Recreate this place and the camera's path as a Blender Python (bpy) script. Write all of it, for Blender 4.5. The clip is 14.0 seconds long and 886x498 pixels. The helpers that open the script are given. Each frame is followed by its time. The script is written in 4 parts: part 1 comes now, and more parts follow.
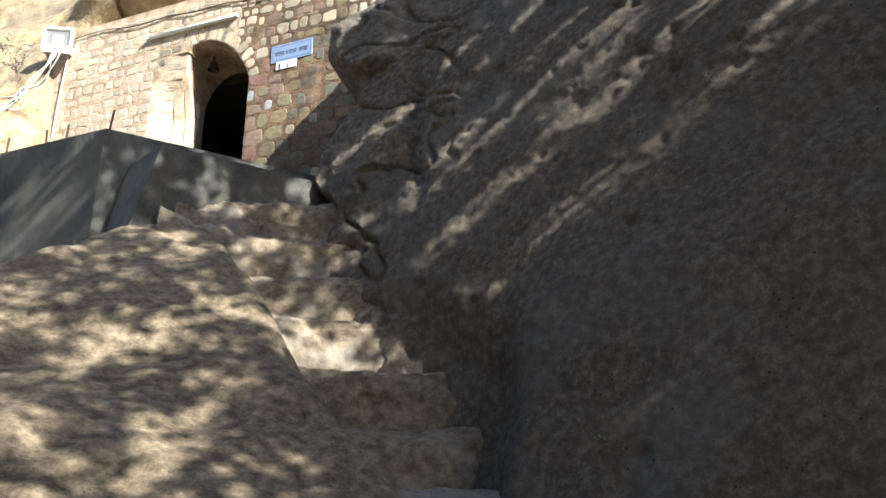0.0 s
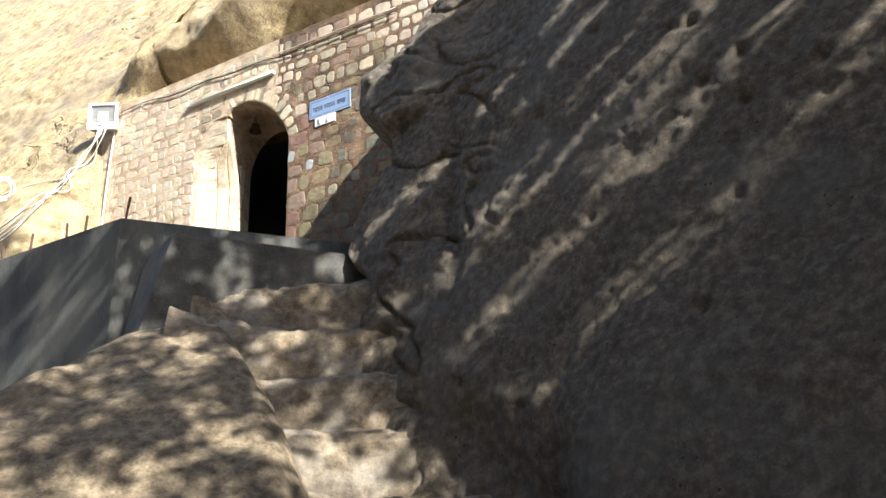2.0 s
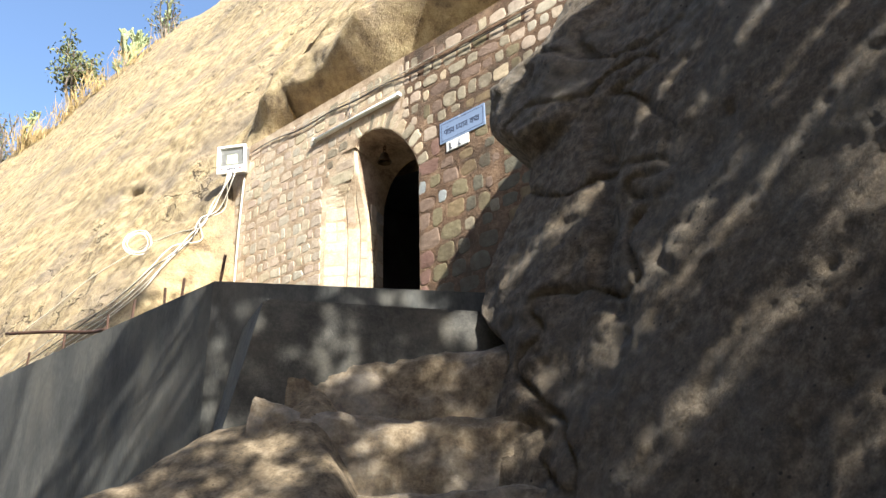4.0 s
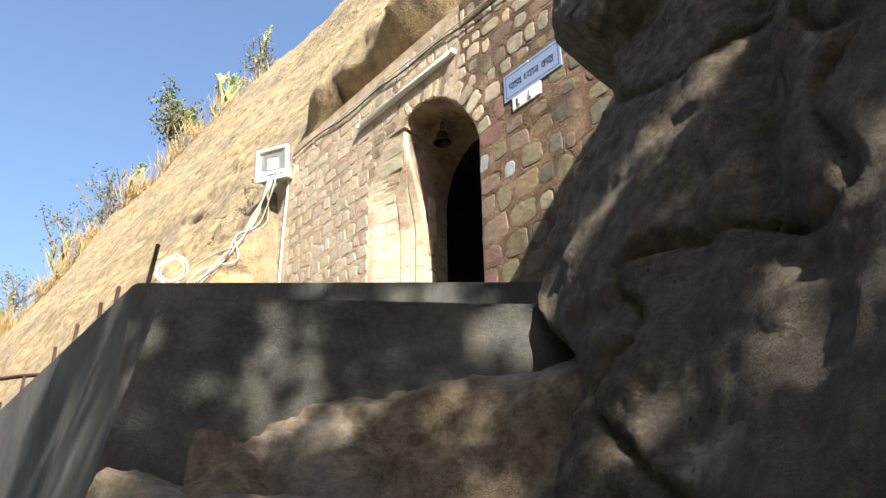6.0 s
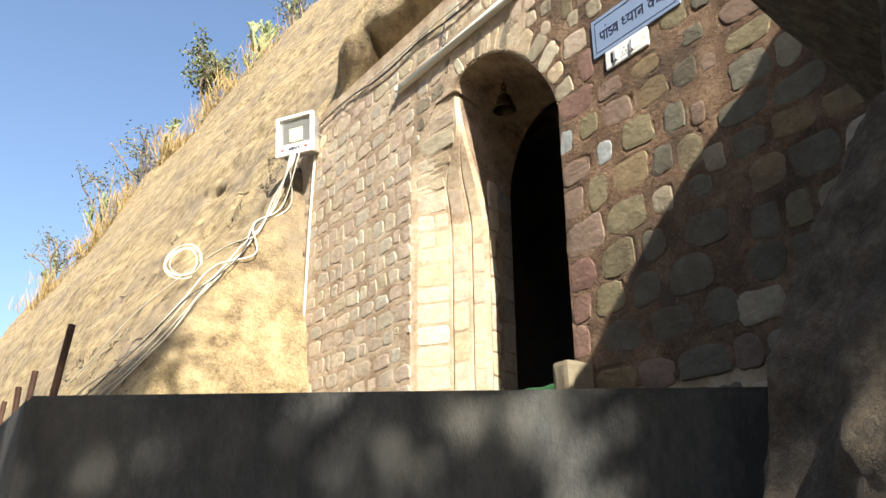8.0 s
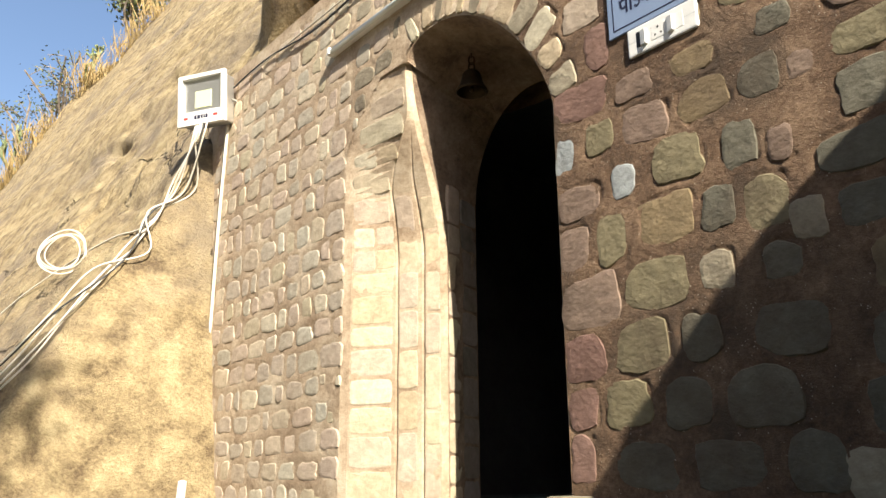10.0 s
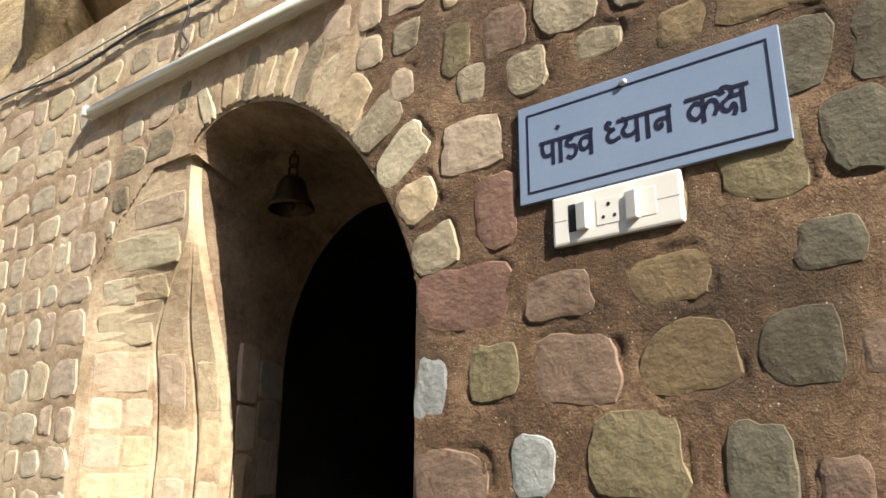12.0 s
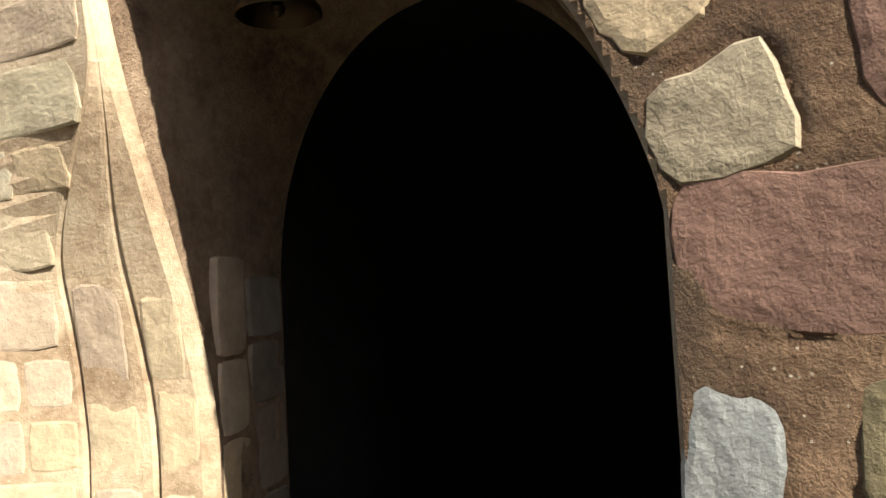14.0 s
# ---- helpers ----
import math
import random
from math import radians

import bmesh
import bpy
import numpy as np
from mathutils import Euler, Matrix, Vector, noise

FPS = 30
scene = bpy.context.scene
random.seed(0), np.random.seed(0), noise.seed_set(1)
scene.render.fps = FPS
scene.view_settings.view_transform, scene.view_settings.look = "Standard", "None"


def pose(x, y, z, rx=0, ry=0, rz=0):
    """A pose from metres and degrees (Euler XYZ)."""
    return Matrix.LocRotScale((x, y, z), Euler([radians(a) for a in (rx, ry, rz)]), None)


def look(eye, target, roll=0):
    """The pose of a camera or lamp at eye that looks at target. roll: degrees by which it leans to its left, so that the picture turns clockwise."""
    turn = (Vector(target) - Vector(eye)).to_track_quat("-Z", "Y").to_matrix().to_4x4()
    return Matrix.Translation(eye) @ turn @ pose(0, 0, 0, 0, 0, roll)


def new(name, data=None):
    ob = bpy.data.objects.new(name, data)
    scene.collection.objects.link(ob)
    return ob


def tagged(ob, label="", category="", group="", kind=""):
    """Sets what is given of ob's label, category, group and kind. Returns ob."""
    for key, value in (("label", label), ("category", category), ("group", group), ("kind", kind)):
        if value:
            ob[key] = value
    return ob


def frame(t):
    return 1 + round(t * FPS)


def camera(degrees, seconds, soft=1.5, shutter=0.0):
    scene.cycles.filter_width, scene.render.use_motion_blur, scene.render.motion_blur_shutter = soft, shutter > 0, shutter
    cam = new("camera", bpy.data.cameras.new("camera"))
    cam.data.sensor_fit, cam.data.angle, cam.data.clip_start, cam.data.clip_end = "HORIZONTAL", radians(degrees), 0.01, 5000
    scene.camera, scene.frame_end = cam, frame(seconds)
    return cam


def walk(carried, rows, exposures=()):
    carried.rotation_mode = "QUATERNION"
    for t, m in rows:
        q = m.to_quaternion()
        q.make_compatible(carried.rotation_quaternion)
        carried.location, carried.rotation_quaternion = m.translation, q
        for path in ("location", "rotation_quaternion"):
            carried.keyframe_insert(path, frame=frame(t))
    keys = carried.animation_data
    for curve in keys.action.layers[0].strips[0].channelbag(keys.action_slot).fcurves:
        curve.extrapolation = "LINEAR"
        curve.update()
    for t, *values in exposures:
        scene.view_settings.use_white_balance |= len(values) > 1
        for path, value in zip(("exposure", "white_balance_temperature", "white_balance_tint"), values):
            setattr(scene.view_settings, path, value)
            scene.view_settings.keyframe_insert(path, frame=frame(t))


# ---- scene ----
cam = camera(57.9, 14.0)
METRES, EYE, TILT, LEAN, TURN = 8.0, 1.3, 19.0, 0.0, 0.0
ROWS = [
    (0.0, 0.0, 0.0, 0.0, 0.0, 0.0, 0.0),
    (0.5, 0.0091, 0.017, 0.0003, 0.72, -0.14, 0.46),
    (1.0, 0.0207, 0.0346, 0.0184, 1.83, -0.1, 1.74),
    (1.5, 0.0298, 0.0562, 0.0236, 3.94, 0.66, 3.35),
    (2.0, 0.0339, 0.0832, 0.037, 6.86, 1.74, 4.72),
    (2.5, 0.0445, 0.1124, 0.0499, 10.13, 2.54, 5.7),
    (3.0, 0.0425, 0.1387, 0.0504, 13.27, 2.71, 6.32),
    (3.5, 0.0342, 0.172, 0.0605, 16.25, 3.16, 6.93),
    (6.0, -0.01, 0.4154, 0.0415, 28.17, 8.43, 9.93),
    (6.5, -0.0284, 0.4486, 0.0544, 30.35, 8.22, 10.43),
    (7.0, -0.0466, 0.4775, 0.0626, 32.28, 8.09, 10.64),
    (8.2, -0.0818, 0.5452, 0.1045, 31.2, 4.1, 10.5),
    (9.5, -0.1192, 0.6194, 0.1312, 28.54, -0.03, 10.01),
    (10.0, -0.1309, 0.6424, 0.1531, 27.41, -0.42, 9.36),
    (10.5, -0.145, 0.6665, 0.1479, 26.13, -0.69, 8.65),
    (11.0, -0.1548, 0.7046, 0.1739, 24.62, -1.01, 8.1),
    (11.5, -0.1679, 0.7351, 0.1888, 21.35, -0.96, 7.03),
    (12.0, -0.1722, 0.7587, 0.2084, 14.99, -0.63, 4.81),
    (12.5, -0.1755, 0.7876, 0.2098, 8.94, -1.92, 3.16),
    (13.0, -0.1879, 0.8123, 0.2172, 6.71, -5.44, 3.2),
    (13.5, -0.2159, 0.836, 0.2175, 10.09, -11.25, 5.53),
    (14.0, -0.2315, 0.8578, 0.2173, 10.33, -15.59, 6.8),
]
walk(cam, [(t, pose(0, 0, EYE, TILT, LEAN, TURN) @ pose(METRES * x, METRES * y, METRES * z, 90 + pitch, roll, yaw)) for t, x, y, z, yaw, pitch, roll in ROWS],
     [(0, 2.1, 5650, 8), (3, 1.9, 5850, 9), (6, 1.65, 6100, 10), (9.5, 1.38, 6350, 10), (11, 1.27, 6450, 10), (12.5, 1.25, 6500, 10), (14, 1.25, 6500, 10)])

# ---- world, sun, exposure ----
SUN_WAY = Vector((0.583, -0.487, 0.575)).normalized()   # towards the sun
world = bpy.data.worlds.new("world")
scene.world = world
world.use_nodes = True
_nt = world.node_tree
_bg = _nt.nodes["Background"]
_sky = _nt.nodes.new("ShaderNodeTexSky")
_sky.sky_type = "NISHITA"
_sky.sun_disc = False
_sky.sun_elevation = math.asin(SUN_WAY.z)
_sky.sun_rotation = math.atan2(SUN_WAY.x, SUN_WAY.y)
_sky.dust_density = 2.0
_sky.air_density = 1.0
_nt.links.new(_sky.outputs[0], _bg.inputs[0])
_bg.inputs[1].default_value = 0.088
_sun = bpy.data.lights.new("sun", "SUN")
_sun.energy, _sun.angle, _sun.color = 5.0, radians(0.5), (1.0, 0.92, 0.78)
sun = new("sun", _sun)
sun.matrix_world = look(SUN_WAY * 40, (0, 0, 0))

# ---- materials ----
def mat(name, ramp, scale=6.0, fine=60.0, bump=0.3, dist=0.02, rough=0.9, metal=0.0, rand=0.0, stain=None, stain_scale=0.8, stain_amount=0.5, dots=0.0, island=False, stretch=(1, 1, 1), crack=0.0, dot_colour=(0.50, 0.43, 0.33)):
    """Colour ramp over two noises, with fine relief; rand: spread of the colour over pieces."""
    m = bpy.data.materials.new(name)
    m.use_nodes = True
    n, l = m.node_tree.nodes, m.node_tree.links
    p = n["Principled BSDF"]
    p.inputs["Roughness"].default_value, p.inputs["Metallic"].default_value = rough, metal
    co = n.new("ShaderNodeNewGeometry")
    mp = n.new("ShaderNodeMapping")
    mp.inputs["Scale"].default_value = stretch
    l.new(co.outputs["Position"], mp.inputs["Vector"])
    def noise_tex(s, d=8, r=0.6):
        t = n.new("ShaderNodeTexNoise")
        t.inputs["Scale"].default_value, t.inputs["Detail"].default_value, t.inputs["Roughness"].default_value = s, d, r
        l.new(mp.outputs[0], t.inputs["Vector"])
        return t.outputs["Fac"]
    def math_node(op, a, b, clamp=False):
        t = n.new("ShaderNodeMath")
        t.operation, t.use_clamp = op, clamp
        for i, v in ((0, a), (1, b)):
            if isinstance(v, (int, float)):
                t.inputs[i].default_value = v
            else:
                l.new(v, t.inputs[i])
        return t.outputs[0]
    big, small = noise_tex(scale), noise_tex(fine, 6, 0.7)
    f = math_node("ADD", math_node("MULTIPLY", big, 0.65), math_node("MULTIPLY", small, 0.35))
    if rand:
        if island:
            r = co.outputs["Random Per Island"]
        else:
            r = n.new("ShaderNodeObjectInfo").outputs["Random"]
        f = math_node("ADD", math_node("MULTIPLY", math_node("SUBTRACT", f, 0.5), 1 - rand), math_node("ADD", math_node("MULTIPLY", math_node("SUBTRACT", r, 0.5), rand), 0.5))
    cr = n.new("ShaderNodeValToRGB")
    e = cr.color_ramp.elements
    lo, hi = (0.02, 0.98) if rand else (0.37, 0.63)
    e[0].position, e[0].color = lo, (*ramp[0], 1)
    e[1].position, e[1].color = hi, (*ramp[-1], 1)
    for i, c in enumerate(ramp[1:-1]):
        x = e.new(lo + (hi - lo) * (i + 1) / (len(ramp) - 1))
        x.color = (*c, 1)
    l.new(f, cr.inputs[0])
    col = cr.outputs[0]
    if rand:
        mx = n.new("ShaderNodeMixRGB")
        mx.blend_type = "MULTIPLY"
        mx.inputs[0].default_value = 1
        g = n.new("ShaderNodeValToRGB")
        g.color_ramp.elements[0].position, g.color_ramp.elements[0].color = 0.3, (0.6, 0.58, 0.56, 1)
        g.color_ramp.elements[1].position, g.color_ramp.elements[1].color = 0.62, (1, 1, 1, 1)
        l.new(math_node("ADD", math_node("MULTIPLY", noise_tex(scale * 2.2), 0.6), math_node("MULTIPLY", small, 0.4)), g.inputs[0])
        l.new(col, mx.inputs[1]), l.new(g.outputs[0], mx.inputs[2])
        col = mx.outputs[0]
    if stain:
        mx = n.new("ShaderNodeMixRGB")
        g = n.new("ShaderNodeValToRGB")
        g.color_ramp.elements[0].position, g.color_ramp.elements[1].position = 0.48, 0.66
        g.color_ramp.elements[1].color = (stain_amount,) * 3 + (1,)
        l.new(noise_tex(stain_scale, 9, 0.65), g.inputs[0])
        l.new(g.outputs[0], mx.inputs[0]), l.new(col, mx.inputs[1])
        mx.inputs[2].default_value = (*stain, 1)
        col = mx.outputs[0]
    if dots:
        v = n.new("ShaderNodeTexVoronoi")
        v.inputs["Scale"].default_value = dots
        l.new(mp.outputs[0], v.inputs["Vector"])
        g = n.new("ShaderNodeValToRGB")
        g.color_ramp.elements[0].position, g.color_ramp.elements[0].color = 0.09, (1, 1, 1, 1)
        g.color_ramp.elements[1].position, g.color_ramp.elements[1].color = 0.17, (0, 0, 0, 1)
        l.new(v.outputs["Distance"], g.inputs[0])
        mx = n.new("ShaderNodeMixRGB")
        mx.inputs[2].default_value = (*dot_colour, 1)
        l.new(math_node("MULTIPLY", g.outputs[0], math_node("GREATER_THAN", noise_tex(dots * 0.22, 2), 0.56)), mx.inputs[0])
        l.new(col, mx.inputs[1])
        col = mx.outputs[0]
    line = None
    if crack:
        ridge = math_node("ABSOLUTE", math_node("SUBTRACT", noise_tex(crack, 5, 0.55), 0.5), 0)
        g = n.new("ShaderNodeValToRGB")
        g.color_ramp.elements[0].position, g.color_ramp.elements[0].color = 0.001, (1, 1, 1, 1)
        g.color_ramp.elements[1].position, g.color_ramp.elements[1].color = 0.007, (0, 0, 0, 1)
        l.new(ridge, g.inputs[0])
        line = math_node("MULTIPLY", g.outputs[0], math_node("GREATER_THAN", noise_tex(crack * 0.6, 3), 0.52))
        mx = n.new("ShaderNodeMixRGB")
        mx.inputs[2].default_value = (ramp[0][0] * 0.35, ramp[0][1] * 0.35, ramp[0][2] * 0.35, 1)
        l.new(math_node("MULTIPLY", line, 0.85), mx.inputs[0])
        l.new(col, mx.inputs[1])
        col = mx.outputs[0]
    l.new(col, p.inputs["Base Color"])
    if bump:
        b = n.new("ShaderNodeBump")
        b.inputs["Strength"].default_value, b.inputs["Distance"].default_value = bump, dist
        fine_f = math_node("ADD", f, math_node("MULTIPLY", noise_tex(fine * 3.1, 4, 0.7), 0.3))
        l.new(fine_f if not rand and not line else math_node("ADD", math_node("MULTIPLY", noise_tex(scale * 2.2), 0.5), math_node("MULTIPLY", small, 0.5)) if not line else math_node("SUBTRACT", f, math_node("MULTIPLY", line, 0.6)), b.inputs["Height"])
        l.new(b.outputs[0], p.inputs["Normal"])
    return m


def plain(name, colour, rough=0.5, metal=0.0):
    m = bpy.data.materials.new(name)
    m.use_nodes = True
    p = m.node_tree.nodes["Principled BSDF"]
    p.inputs["Base Color"].default_value = (*colour, 1)
    p.inputs["Roughness"].default_value, p.inputs["Metallic"].default_value = rough, metal
    return m


# The dark dots paint in the shade inside small pits.
ROCK = mat("grey_brown_rock", [(0.052, 0.039, 0.025), (0.112, 0.085, 0.055), (0.21, 0.165, 0.112)], 24, 110, 1.0, 0.03, 0.95, stain=(0.14, 0.132, 0.114), stain_scale=1.6, stain_amount=0.5, dots=24, dot_colour=(0.028, 0.021, 0.014))
STEP = mat("worn_step_rock", [(0.075, 0.053, 0.032), (0.165, 0.124, 0.077), (0.28, 0.225, 0.155)], 17, 90, 0.9, 0.02, 0.93, stain=(0.30, 0.29, 0.27), stain_scale=2.0, stain_amount=0.45)
MOUND = mat("mound_rock", [(0.062, 0.045, 0.025), (0.165, 0.122, 0.072), (0.29, 0.225, 0.145)], 20, 90, 1.0, 0.025, 0.95, dots=30, dot_colour=(0.07, 0.05, 0.03))
CLIFF = mat("yellow_sandstone", [(0.12, 0.08, 0.04), (0.30, 0.225, 0.115), (0.44, 0.35, 0.19)], 7, 60, 1.0, 0.05, 0.95, stain=(0.17, 0.135, 0.10), stain_scale=0.9, stain_amount=0.7, crack=0.8)
# Cement grey lowered, so the colour carries the shade on the terrace's side.
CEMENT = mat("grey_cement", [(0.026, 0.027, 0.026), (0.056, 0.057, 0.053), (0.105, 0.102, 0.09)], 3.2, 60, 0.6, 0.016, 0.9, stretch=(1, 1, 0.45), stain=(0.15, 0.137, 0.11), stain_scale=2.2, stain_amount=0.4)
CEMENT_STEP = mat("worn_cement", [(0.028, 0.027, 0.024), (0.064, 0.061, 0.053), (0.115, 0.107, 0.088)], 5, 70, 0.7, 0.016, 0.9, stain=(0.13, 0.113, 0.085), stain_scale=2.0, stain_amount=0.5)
MORTAR = mat("buff_mortar", [(0.26, 0.18, 0.11), (0.46, 0.35, 0.235), (0.60, 0.50, 0.36)], 5, 60, 0.5, 0.010, 0.95, dots=110, stain=(0.24, 0.16, 0.095), stain_scale=1.7, stain_amount=0.7)
STONE_COLS = [(0.22, 0.22, 0.19), (0.31, 0.215, 0.165), (0.37, 0.285, 0.20), (0.29, 0.245, 0.145), (0.26, 0.175, 0.14), (0.32, 0.30, 0.235), (0.41, 0.34, 0.235), (0.33, 0.23, 0.18), (0.21, 0.19, 0.15), (0.44, 0.42, 0.35)]
PALE_COLS = [tuple(0.62 * min(0.65, 1.45 * v + 0.05) + 0.38 * w for v, w in zip(c, (0.60, 0.51, 0.36))) for c in STONE_COLS]
DARK_COLS = [(0.17, 0.165, 0.13), (0.25, 0.15, 0.11), (0.28, 0.20, 0.13), (0.22, 0.18, 0.085), (0.20, 0.115, 0.09), (0.24, 0.215, 0.15), (0.30, 0.23, 0.14), (0.26, 0.16, 0.12), (0.15, 0.13, 0.095), (0.33, 0.31, 0.25)]
# Reveal stone toned down to paint in the shade deep in the doorway.
STONE_VAULT = mat("shade_toned_reveal_stone", [(0.22, 0.195, 0.155), (0.34, 0.27, 0.21), (0.28, 0.26, 0.235)], 9, 70, 0.5, 0.008, 0.9, rand=0.8)
PINK = mat("pink_sandstone", [(0.20, 0.11, 0.085), (0.25, 0.145, 0.11), (0.32, 0.20, 0.155)], 9, 60, 0.7, 0.010, 0.9, rand=0.5, stain=(0.11, 0.06, 0.04), stain_scale=4.0, stain_amount=0.5)
PALEBLUE = mat("pale_grey_stone", [(0.30, 0.33, 0.33), (0.40, 0.42, 0.41), (0.47, 0.47, 0.43)], 9, 80, 0.6, 0.008, 0.9, rand=0.4)
STONE = mat("pale_masonry_stone", PALE_COLS, 9, 70, 0.5, 0.008, 0.9, rand=0.9, stain=(0.27, 0.19, 0.12), stain_scale=1.5, stain_amount=0.45)
STONE_BROWN = mat("brown_masonry_stone", [tuple(0.8 * v for v in c) for c in DARK_COLS], 9, 70, 0.6, 0.008, 0.9, rand=0.9, stain=(0.10, 0.065, 0.04), stain_scale=3.0, stain_amount=0.5)


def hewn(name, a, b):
    """A hewn wall stone of one hue; brown stain patches, deepened as painted shade."""
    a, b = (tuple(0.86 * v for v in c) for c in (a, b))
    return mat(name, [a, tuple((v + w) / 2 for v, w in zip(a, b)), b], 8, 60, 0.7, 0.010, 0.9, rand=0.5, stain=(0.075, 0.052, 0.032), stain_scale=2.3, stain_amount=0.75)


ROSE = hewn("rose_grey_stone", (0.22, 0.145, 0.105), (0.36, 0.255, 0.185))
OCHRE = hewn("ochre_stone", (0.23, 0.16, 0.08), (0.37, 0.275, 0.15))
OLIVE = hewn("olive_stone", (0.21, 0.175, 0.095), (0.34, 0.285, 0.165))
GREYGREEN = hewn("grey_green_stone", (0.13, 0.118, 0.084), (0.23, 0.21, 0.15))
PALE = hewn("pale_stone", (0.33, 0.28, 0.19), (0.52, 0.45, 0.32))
STONE_FAR = mat("masonry_stone_far", PALE_COLS, 9, 70, 0.45, 0.008, 0.9, rand=0.9, island=True)
# Stained mortar, darkened further to paint in the weaker light right of the door.
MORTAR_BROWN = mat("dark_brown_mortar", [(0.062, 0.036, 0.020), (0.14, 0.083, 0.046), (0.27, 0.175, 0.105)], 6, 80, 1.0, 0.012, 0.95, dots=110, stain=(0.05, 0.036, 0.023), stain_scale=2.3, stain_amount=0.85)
# Brown stone, made darker than the wall to paint in the doorway's shade.
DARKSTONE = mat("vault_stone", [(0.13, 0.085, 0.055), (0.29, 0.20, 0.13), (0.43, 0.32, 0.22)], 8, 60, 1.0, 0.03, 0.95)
CREAM_COLS = [(0.47, 0.40, 0.26), (0.57, 0.47, 0.34), (0.60, 0.53, 0.40), (0.50, 0.41, 0.34), (0.61, 0.57, 0.46), (0.55, 0.49, 0.31)]
CREAM = mat("cream_masonry_stone", [tuple(v * f for v, f in zip(c, (1.0, 0.96, 0.88))) for c in CREAM_COLS], 9, 60, 0.6, 0.008, 0.9, rand=0.8, stain=(0.36, 0.27, 0.17), stain_scale=1.6, stain_amount=0.3)
# Dark grey that stands in for the chamber's lack of light.
CAVE_DARK = mat("darkened_cave", [(0.10, 0.10, 0.10), (0.16, 0.158, 0.155)], 3, 30, 0.4, 0.02, 1.0)
SOIL = mat("dry_soil", [(0.16, 0.115, 0.07), (0.26, 0.2, 0.13), (0.36, 0.29, 0.2)], 1.2, 30, 0.5, 0.03, 1.0)
# Green lowered, so the colour carries the shade on the door steps.
CARPET = mat("green_carpet", [(0.002, 0.034, 0.006), (0.005, 0.075, 0.012)], 30, 300, 0.5, 0.006, 1.0)
RUST = mat("rusty_iron", [(0.05, 0.028, 0.02), (0.11, 0.055, 0.035)], 20, 120, 0.4, 0.004, 0.8, metal=0.4)
BRONZE = mat("dark_bronze", [(0.05, 0.035, 0.02), (0.10, 0.07, 0.04)], 15, 90, 0.2, 0.003, 0.45, metal=0.85)
WHITE = plain("white_plastic", (0.8, 0.79, 0.75), 0.35)
CABLE = plain("white_cable", (0.68, 0.63, 0.52), 0.5)
BLACKCABLE = plain("black_cable", (0.03, 0.03, 0.03), 0.5)
BLUE = mat("pale_blue_board", [(0.21, 0.28, 0.42), (0.25, 0.325, 0.47)], 4, 200, 0.03, 0.002, 0.4)
INK = plain("navy_ink", (0.012, 0.014, 0.04), 0.5)
GLASS = plain("lamp_glass", (0.75, 0.78, 0.72), 0.08)
LED = plain("led_panel", (0.72, 0.75, 0.42), 0.4)
METALGREY = plain("aluminium", (0.6, 0.6, 0.58), 0.35, 0.8)
# Near-black that paints in the darkness of small openings.
DARKHOLE = plain("painted_hole_dark", (0.02, 0.02, 0.022), 0.6)

# ---- building blocks ----
def obj(name, bm, material, parent=None, smooth=False, label="", category="", group="", kind=""):
    me = bpy.data.meshes.new(name)
    bmesh.ops.recalc_face_normals(bm, faces=bm.faces)
    bm.to_mesh(me)
    bm.free()
    me.materials.append(material)
    if smooth:
        me.shade_smooth()
    ob = new(name, me)
    if parent:
        ob.parent = parent
    return tagged(ob, label, category, group, kind)


def part(name, bm, material, parent, label="", smooth=False):
    return obj(name, bm, material, parent, smooth, label)


def thing(name, label, category, group="", kind="", at=None):
    ob = tagged(new(name), label, category, group, kind)
    if at is not None:
        ob.matrix_world = at
    return ob


def box(bm, x0, x1, y0, y1, z0, z1, m=None, bevel=0.0):
    r = bmesh.ops.create_cube(bm, size=1)
    bmesh.ops.transform(bm, matrix=Matrix.Translation(((x0 + x1) / 2, (y0 + y1) / 2, (z0 + z1) / 2)) @ Matrix.Diagonal((x1 - x0, y1 - y0, z1 - z0, 1)), verts=r["verts"])
    if bevel:
        e = {e for v in r["verts"] for e in v.link_edges}
        b = bmesh.ops.bevel(bm, geom=list(e), offset=bevel, segments=2, affect="EDGES", profile=0.6)
        vs = list({v for f in b["faces"] for v in f.verts} | {v for v in r["verts"] if v.is_valid})
    else:
        vs = r["verts"]
    if m is not None:
        bmesh.ops.transform(bm, matrix=m, verts=vs)
    return bm


def boxed(x0, x1, y0, y1, z0, z1, bevel=0.0):
    return box(bmesh.new(), x0, x1, y0, y1, z0, z1, None, bevel)


def tube(points, radius, sides=8):
    """A bent round bar along points."""
    bm = bmesh.new()
    pts = [Vector(p) for p in points]
    rings = []
    for i, p in enumerate(pts):
        d = (pts[min(i + 1, len(pts) - 1)] - pts[max(i - 1, 0)]).normalized()
        a = d.orthogonal().normalized() if i == 0 else (rings_a - d * rings_a.dot(d)).normalized()
        rings_a = a
        b = d.cross(a)
        rings.append([bm.verts.new(p + radius * (a * math.cos(t) + b * math.sin(t))) for t in (2 * math.pi * k / sides for k in range(sides))])
    for r0, r1 in zip(rings, rings[1:]):
        for k in range(sides):
            bm.faces.new((r0[k], r0[(k + 1) % sides], r1[(k + 1) % sides], r1[k]))
    bm.faces.new(rings[0][::-1]), bm.faces.new(rings[-1])
    return bm


